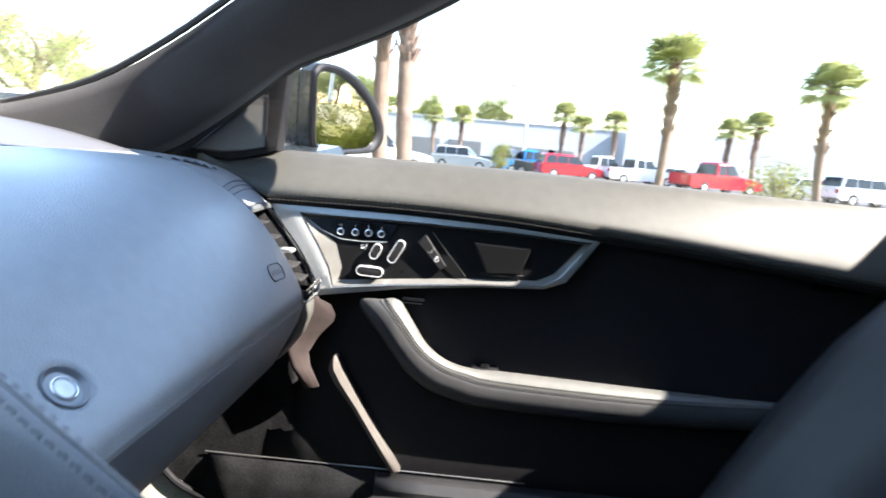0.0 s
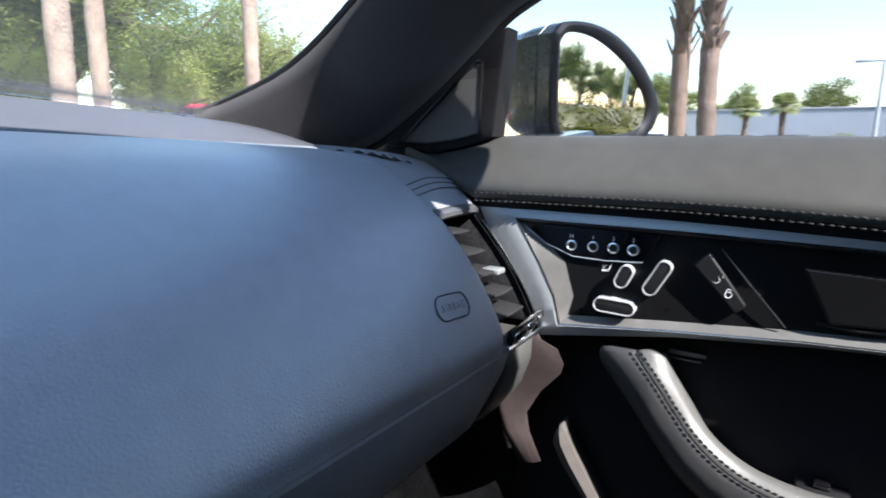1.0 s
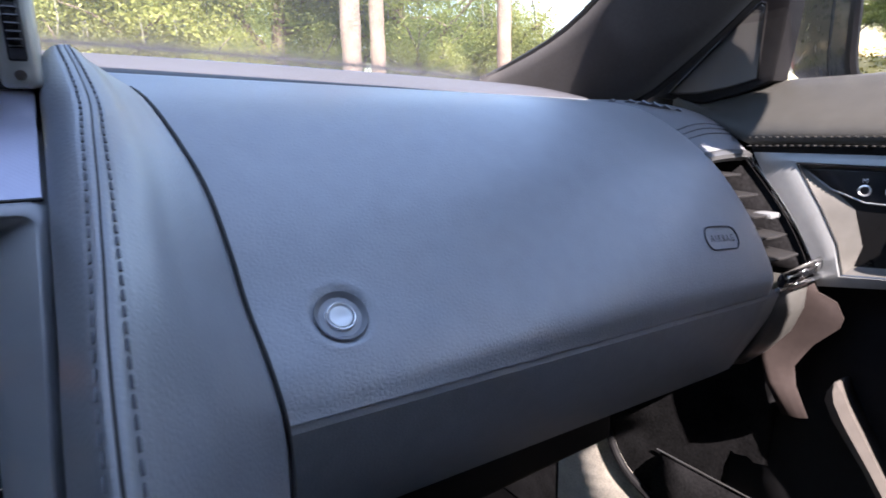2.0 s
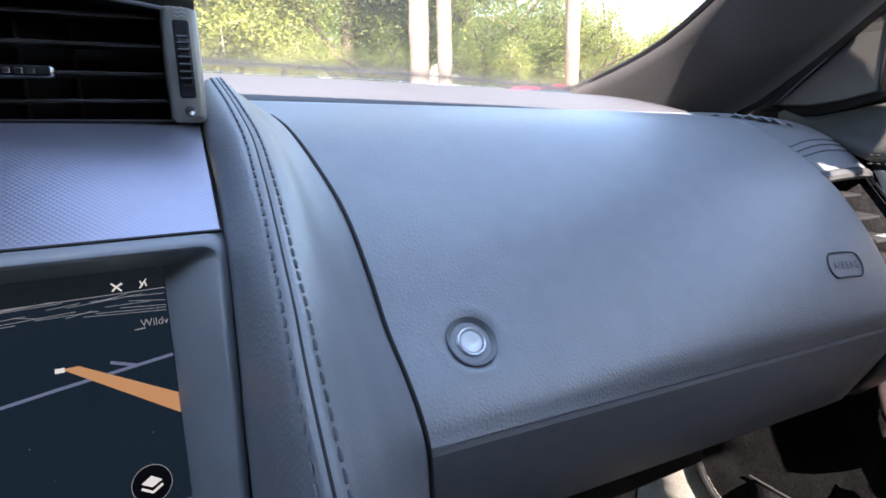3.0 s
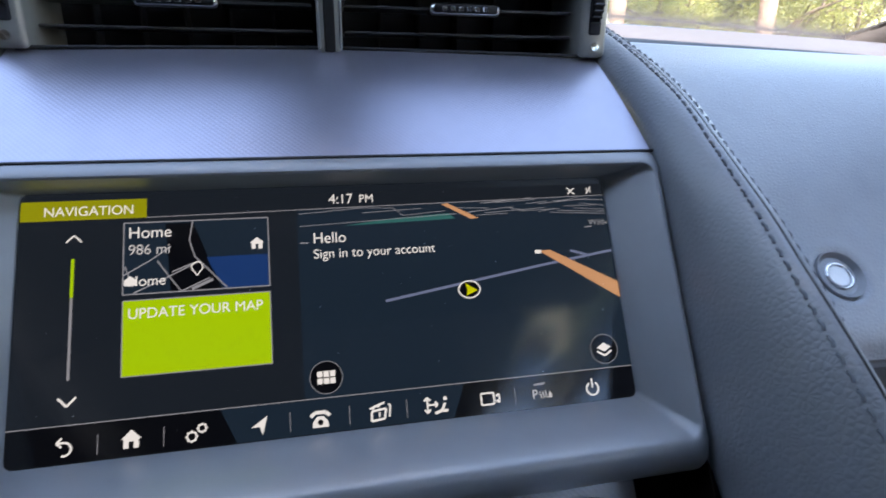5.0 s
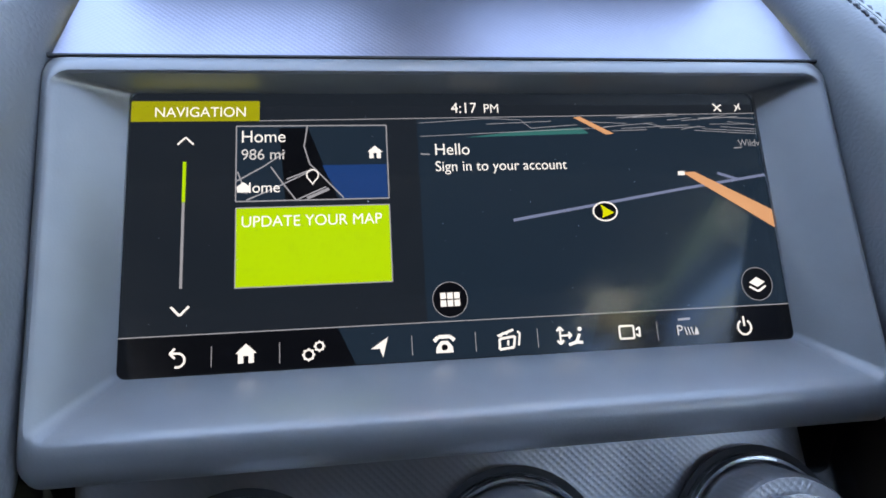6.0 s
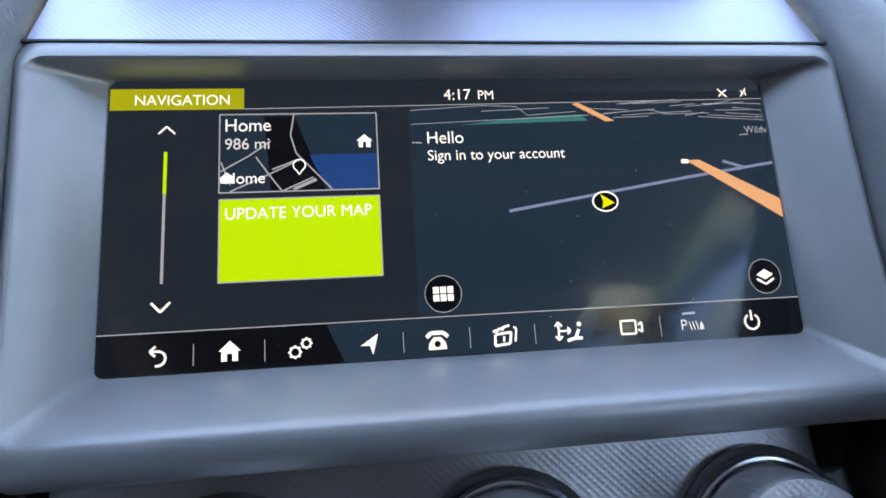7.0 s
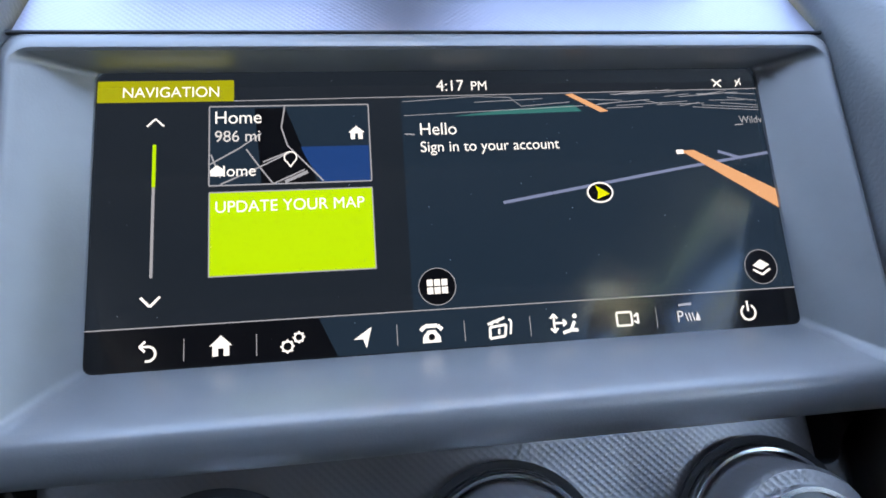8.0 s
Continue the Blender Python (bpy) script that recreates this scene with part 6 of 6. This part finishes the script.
def build_palm(seed, height, crown=1.5, r=0.16, lean=0.3):
    rnd = random.Random(seed)
    ob = thing("palm_tree", "cabbage palm with a ringed tan trunk and fan fronds", "palm tree", (0, 0, 0), "palms")
    a = rnd.uniform(0, 6.28)
    top = Vector((lean * math.cos(a), lean * math.sin(a), height))
    axis = spline([(0, 0, -0.1), mix((0, 0, 0), top, 0.5) + Vector((rnd.uniform(-.1, .1), rnd.uniform(-.1, .1), 0)), top], 30)
    bm = bmesh.new()
    tube(axis, [r * (1.25 - 0.25 * min(1, i / 4)) * (1 + 0.05 * (i % 2) + rnd.uniform(-.03, .03)) for i in range(30)], 14, bm)
    part("trunk", bm, BARK_P, ob, "tan ringed palm trunk")
    bm = bmesh.new()
    for k in range(90):
        i = rnd.randint(15, 29)
        p = axis[i]
        az = rnd.uniform(0, 6.28)
        o = Vector((math.cos(az), math.sin(az), 0))
        s = Vector((-o.y, o.x, 0)) * 0.045
        b = p + o * r * 0.95
        e = b + o * 0.10 + Vector((0, 0, 0.22))
        q = [b - s, b + s, e + s * 0.4, e - s * 0.4]
        slab(q, 0.02, o, bm)
    part("boots", bm, BARK_P, ob, "split old frond bases on the upper trunk", False)
    bm = bmesh.new()
    for k in range(58):
        az = rnd.uniform(0, 6.28)
        el = rnd.uniform(-0.6, 1.35)
        d = Vector((math.cos(az) * math.cos(el), math.sin(az) * math.cos(el), math.sin(el)))
        st = top + Vector((0, 0, 0.05))
        hub = st + d * crown * 0.5 + Vector((0, 0, -0.08 * crown))
        tube([st, mix(st, hub, 0.5) + Vector((0, 0, 0.04)), hub], 0.014, 4, bm)
        side = d.cross(Vector((0, 0, 1))).normalized()
        upn = side.cross(d)
        for j in range(17):
            an = radians(-105 + 210 * j / 16)
            v = (d * math.cos(an) + side * math.sin(an)).normalized()
            ln = crown * 0.55 * (0.75 + 0.25 * math.cos(an)) * rnd.uniform(0.85, 1.1)
            w = side * math.cos(an) * 0.028 * crown - d * math.sin(an) * 0.028 * crown
            m1 = hub + v * ln * 0.55 + upn * 0.03
            e1 = hub + v * ln + Vector((0, 0, -0.22 * ln))
            bm.faces.new([bm.verts.new(x) for x in (hub, m1 + w, e1, m1 - w)])
    part("crown", bm, FROND, ob, "fan fronds, some drooping", False)
    return ob


def put(ob, at, turn=0.0, s=1.0):
    c = copy_thing(ob, Matrix.Translation(at) @ Matrix.Rotation(turn, 4, "Z"))
    c.scale = (s, s, s)
    return c


palm_near = build_palm(1, 4.6, 1.4, 0.125, 0.06)
palm_near.location = polar(9.1, 9.5)
put(palm_near, polar(6.4, 9.0), 1.3, 0.98)
palm_far = build_palm(2, 3.85, 1.15, 0.12, 0.15)
palm_far.location = polar(-18.9, 16.5)
for az, d, sc, tr in ((-32, 20, 0.97, 1.0), (3.5, 45, 1.02, 2.0), (1.0, 48, 1.12, 4.0), (-9.4, 46, 1.25, 3.0), (-11.2, 44, 1.03, 0.5), (-14.0, 46, 1.17, 5.0), (-24.5, 42, 1.05, 2.5), (-26.8, 43, 1.18, 1.5)):
    put(palm_far, polar(az, d), tr, sc)
palm_tall = build_palm(3, 9.0, 1.6, 0.125, 0.05)
palm_tall.location = polar(65.0, 7.6)
put(palm_tall, polar(62.4, 10.2), 2.0)
put(palm_tall, polar(50.0, 10.8), 4.0)

tree_a = build_tree(11, 11, LEAF, 0.056, clumps=150, per=400)
tree_a.location = polar(84, 19)
tree_b = build_tree(12, 12, LEAF_D, 0.056, clumps=150, per=400)
tree_b.location = polar(72, 22)
tree_c = build_tree(13, 8, LEAF, 0.055, clumps=80, per=300, moss=False)
tree_c.location = polar(44, 24)
tree_c.scale = (0.72, 0.72, 0.72)
tree_far = build_tree(14, 12, LEAF_D, 0.13, clumps=120, per=120, moss=False)
tree_far.location = polar(-68, 100)
for k, (src, az, d, sc) in enumerate(((tree_b, 92, 20, 1.0), (tree_a, 100, 22, 1.1), (tree_a, 66, 24, 1.05), (tree_b, 60, 21, 0.8), (tree_a, 54, 23, 0.62), (tree_c, 49, 22, 0.75), (tree_c, 39, 27, 0.72), (tree_c, 34.5, 34, 0.65), (tree_b, 78, 34, 1.1),
                                      (tree_b, 108, 26, 1.1), (tree_a, 116, 24, 1.0), (tree_c, 46, 34, 0.8), (tree_b, 56, 33, 0.75), (tree_far, 5.5, 80, 0.8), (tree_far, -1.5, 82, 0.9), (tree_far, 9, 80, 1.0),
                                      (tree_far, -70, 110, 0.9), (tree_far, -73, 95, 0.9), (tree_far, -76, 90, 1.0), (tree_far, -80, 92, 1.0), (tree_far, -85, 90, 1.0), (tree_far, -66, 130, 0.9), (tree_far, -62, 120, 0.9), (tree_far, -90, 95, 1.0),
                                      (tree_far, 60, 42, 0.8), (tree_far, 68, 40, 0.9), (tree_far, 76, 43, 1.0), (tree_far, 85, 40, 1.0), (tree_far, 95, 42, 1.0), (tree_far, 104, 40, 1.0), (tree_far, 52, 46, 0.7),
                                      (tree_c, 58, 17, 0.5), (tree_c, 71, 17.5, 0.5), (tree_c, 79, 16.5, 0.45), (tree_c, 89, 17, 0.55), (tree_c, 97, 16, 0.55))):
    put(src, polar(az, d), k * 1.7, sc)


# ---- parked cars, lamp, shrubs ----
TYRE = material("tyre", (0.02, 0.02, 0.02), 0.8, 0, 0.1, 6)
CAR_GLASS = material("car_window", (0.02, 0.025, 0.03), 0.08, 0, 0.1, 3)
LAMP_RED = material("tail_lamp", (0.35, 0.02, 0.02), 0.2, 0, 0.1, 5)
STEEL = material("galvanised_steel", (0.55, 0.56, 0.56), 0.45, 0.6, 0.08, 1.5)


def paint(name, c):
    return material(name, c, 0.25, 0.15, 0.04, 1.2, coat=0.7)


def build_car(kind, mat, label, where, heading):
    """A parked car, nose towards +y of its own; kind: pickup, suv or saloon."""
    ob = thing(kind, label, "car" if kind != "pickup" else "pickup truck", (0, 0, 0), "parked cars")
    L, W, H = {"pickup": (5.6, 1.95, 1.88), "suv": (4.6, 1.88, 1.70), "saloon": (4.7, 1.82, 1.45)}[kind]
    h = L / 2
    low, belt = 0.32, {"pickup": 1.12, "suv": 1.02, "saloon": 0.92}[kind]
    side = spline([(0, -h, low + 0.12), (0, -h + 0.02, belt - 0.08), (0, -h * 0.92, belt), (0, 0, belt + 0.02), (0, h * 0.35, belt + 0.02), (0, h * 0.93, belt - 0.16), (0, h, belt - 0.40), (0, h - 0.02, low + 0.1)], 30)
    rows = []
    for u in (-1, -0.96, -0.8, -0.4, 0, 0.4, 0.8, 0.96, 1):
        k = 1 - 0.10 * max(0, abs(u) - 0.8) / 0.2
        rows.append([Vector((u * W / 2, p.y * (1 - 0.02 * abs(u) ** 6), low + (p.z - low) * k)) for p in side] + [Vector((u * W / 2, h * 0.9, low)), Vector((u * W / 2, -h * 0.9, low))])
    part("body", loft(rows, True, True), mat, ob)
    if kind == "pickup":
        c0, c1, f0, f1 = -0.30 * L * 0.5, 0.34 * L * 0.5, 0.12, 0.62
        part("bed", rbox((-W / 2 + 0.12, -h + 0.15, belt - 0.02), (W / 2 - 0.12, c0 - 0.15, belt + 0.012), 0.01, 1), TYRE, ob, "dark open load bed")
    elif kind == "suv":
        c0, c1, f0, f1 = -h * 0.93, 0.36 * h, 0.22, 0.62
    else:
        c0, c1, f0, f1 = -h * 0.72, 0.38 * h, 0.5, 0.7

    def cabin(grow, top):
        base, roof = belt - 0.03, top
        return [[Vector((sx * (W / 2 - 0.10 + grow), y, base)) for sx, y in ((-1, c0), (1, c0), (1, c1), (-1, c1))],
                [Vector((sx * (W / 2 - 0.20 + grow), y, base + (roof - base) * 0.85)) for sx, y in ((-1, c0 + f0 * 0.8), (1, c0 + f0 * 0.8), (1, c1 - f1), (-1, c1 - f1))],
                [Vector((sx * (W / 2 - 0.30 + grow), y, roof)) for sx, y in ((-1, c0 + f0 + 0.1), (1, c0 + f0 + 0.1), (1, c1 - f1 - 0.15), (-1, c1 - f1 - 0.15))]]
    part("cabin", loft(cabin(0, H), True, True), mat, ob, bevel=0.04)
    n = 3 if kind == "suv" else 2
    for sx in (-1, 1):
        for k in range(n):
            y0, y1 = c0 + 0.16 + (c1 - c0 - 0.5) * k / n, c0 + 0.08 + (c1 - c0 - 0.5) * (k + 1) / n
            z0, z1 = belt + 0.05, belt + (H - belt) * 0.80
            x0, x1 = sx * (W / 2 - 0.10), sx * (W / 2 - 0.185)
            t0 = f0 * 0.75 if k == 0 else 0.0
            t1 = f1 * 0.7 if k == n - 1 else 0.0
            part("side_window", slab([(x0, y0, z0), (x0, y1 + (0.25 if k == n - 1 else 0), z0), (x1, y1 - t1 * 0.5 + (0.12 if k == n - 1 else 0), z1), (x1, y0 + t0, z1)], 0.02, (sx, 0, 0.3)), CAR_GLASS, ob, "dark side window", False)
        part("headlamp", rbox((sx * (W / 2 - 0.35) - 0.16, h - 0.16, belt - 0.36), (sx * (W / 2 - 0.35) + 0.16, h - 0.02, belt - 0.22), 0.03, 2), CAR_GLASS, ob)
        part("tail_lamp", rbox((sx * (W / 2 - 0.18) - 0.1, -h - 0.015, belt - 0.32), (sx * (W / 2 - 0.18) + 0.1, -h + 0.1, belt - 0.10), 0.02, 2), LAMP_RED, ob)
        for y in (-h * 0.60, h * 0.62):
            m = Matrix.Translation((sx * (W / 2 - 0.12), y, 0.35)) @ Matrix.Rotation(radians(90), 4, "Y")
            wh = part("wheel", lathe([(0.20, -0.12), (0.33, -0.12), (0.35, -0.09), (0.35, 0.09), (0.33, 0.13), (0.20, 0.13)], m, 24), TYRE, ob, "black tyre")
            part("rim", lathe([(0.0, -0.135), (0.19, -0.13), (0.215, -0.10), (0.215, 0.10), (0.19, 0.135), (0.0, 0.14)], m, 16), STEEL, wh, "grey alloy rim")
    part("windscreen", slab([(-W / 2 + 0.16, c1 - 0.04, belt + 0.03), (W / 2 - 0.16, c1 - 0.04, belt + 0.03), (W / 2 - 0.27, c1 - f1 * 0.92, belt + (H - belt) * 0.82), (-W / 2 + 0.27, c1 - f1 * 0.92, belt + (H - belt) * 0.82)], 0.03, (0, 0.7, 0.7)), CAR_GLASS, ob, "dark windscreen", False)
    part("rear_window", slab([(-W / 2 + 0.18, c0 + 0.03, belt + 0.04), (W / 2 - 0.18, c0 + 0.03, belt + 0.04), (W / 2 - 0.28, c0 + f0 * 0.75, belt + (H - belt) * 0.8), (-W / 2 + 0.28, c0 + f0 * 0.75, belt + (H - belt) * 0.8)], 0.03, (0, -0.7, 0.5)), CAR_GLASS, ob, "dark rear window", False)
    ob.location = where
    ob.rotation_euler = (0, 0, radians(heading))
    return ob


WHITE_P, RED_P, BLUE_P, SILVER_P, GREY_P = paint("white_paint", (0.75, 0.76, 0.77)), paint("red_paint", (0.45, 0.015, 0.03)), paint("blue_paint", (0.01, 0.19, 0.55)), paint("silver_paint", (0.45, 0.47, 0.48)), paint("dark_grey_paint", (0.08, 0.09, 0.10))
build_car("suv", WHITE_P, "white parked sport utility car with dark windows", polar(9.6, 23), 200)
build_car("suv", SILVER_P, "silver parked sport utility car", polar(0.4, 41), 165)
build_car("pickup", GREY_P, "dark grey parked pickup truck", polar(-4.0, 43), 150)
build_car("pickup", BLUE_P, "bright blue parked pickup truck", polar(-6.4, 43), 190)
build_car("suv", RED_P, "red parked sport utility car", polar(-10.2, 40), 192)
build_car("pickup", WHITE_P, "white parked pickup truck", polar(-13.6, 44), 190)
build_car("pickup", WHITE_P, "white parked pickup truck with a tall cab", polar(-16.9, 42), 195)
build_car("saloon", WHITE_P, "white parked saloon car by the palms", polar(-20.0, 44), 200)
build_car("pickup", RED_P, "red parked pickup truck", polar(-23.8, 38), 200)
build_car("saloon", SILVER_P, "silver parked saloon car beyond the shrub", polar(-31.5, 42), 180)
build_car("suv", WHITE_P, "white parked sport utility car near the end", polar(-35, 40), 185)
build_car("suv", RED_P, "red car parked under the trees ahead", polar(52.6, 12.0), 130)
build_car("suv", WHITE_P, "white car parked under the trees ahead", polar(39.5, 19), 100)
build_car("saloon", WHITE_P, "white car parked in front of the oaks", polar(68.5, 12.5), 100)
for k, (az, d) in enumerate(((-72, 34), (-74.5, 36), (-77, 38))):
    build_car("saloon", (SILVER_P, GREY_P, WHITE_P)[k], "parked saloon car far behind", polar(az, d), 60)


def build_lamp(where):
    ob = thing("street_lamp", "tall grey steel car park lamp with two flat heads", "street lamp", where)
    x, y, _ = where
    part("pole", tube([(x, y, -0.1), (x, y, 4), (x, y, 7.3)], [0.16, 0.14, 0.12], 12), STEEL, ob)
    part("crossbar", tube([(x, y - 1.0, 7.3), (x, y + 1.0, 7.3)], 0.06, 8), STEEL, ob)
    for s in (-1, 1):
        part("lamp_head", rbox((x - 0.22, y + s * 1.2 - 0.45, 7.24), (x + 0.22, y + s * 1.2 + 0.45, 7.40), 0.03, 2), STEEL, ob)
    return ob


build_lamp(polar(-5.6, 58) * 0.85)
build_lamp(polar(-68, 40))


def build_shrub(seed, where, w, hgt, leaf, label, count=1500):
    rnd = random.Random(seed)
    ob = thing("shrub", label, "shrub", where, "shrubs")
    bm = bmesh.new()
    for _ in range(8):
        e = Vector(where) + Vector((rnd.uniform(-w, w) * 0.4, rnd.uniform(-w, w) * 0.4, hgt * rnd.uniform(0.5, 0.9)))
        tube([Vector(where), mix(where, e, 0.5), e], [0.04, 0.03, 0.015], 5, bm)
    part("stems", bm, BARK, ob)
    bm = bmesh.new()
    for _ in range(14):
        c = Vector(where) + Vector((rnd.uniform(-w, w) * 0.4, rnd.uniform(-w, w) * 0.4, hgt * rnd.uniform(0.25, 0.85)))
        leaf_cloud(bm, c, w * 0.45, count // 14, 0.07, rnd)
    part("foliage", bm, leaf, ob, "dense small leaves", False)
    return ob


build_shrub(1, polar(-28.7, 27), 2.2, 1.7, LEAF, "rounded yellow-green shrub in the planting strip")
build_shrub(2, polar(-3.4, 40), 1.2, 2.4, LEAF, "narrow bright green conifer-like shrub")
HEDGE = material("hedge_leaf", (0.14, 0.125, 0.008), 0.6, 0, 0.25, 0.5, spec=0.1)
rnd = random.Random(9)
bm = bmesh.new()
rows = []
for i in range(41):
    x = 0.5 + 10.0 * i / 40
    row = []
    for j in range(15):
        a = math.pi * j / 14
        lump = 1 + 0.22 * noise.noise(Vector((x * 0.9, j * 0.35, 2.0))) + 0.10 * noise.noise(Vector((x * 3.0, j * 0.9, 5.0)))
        row.append(Vector((x, -16.5 + 3.6 * math.cos(a) * lump, 0.1 + 1.05 * math.sin(a) * lump)))
    rows.append(row)
loft(rows, bm=bm)
for r in rows:
    for p in r:
        leaf_cloud(bm, p, 0.42, 46, 0.035, rnd, 0.6)
whole("hedge", bm, HEDGE, "long yellow-green hedge behind the car", "hedge", "stuff", smooth=False)
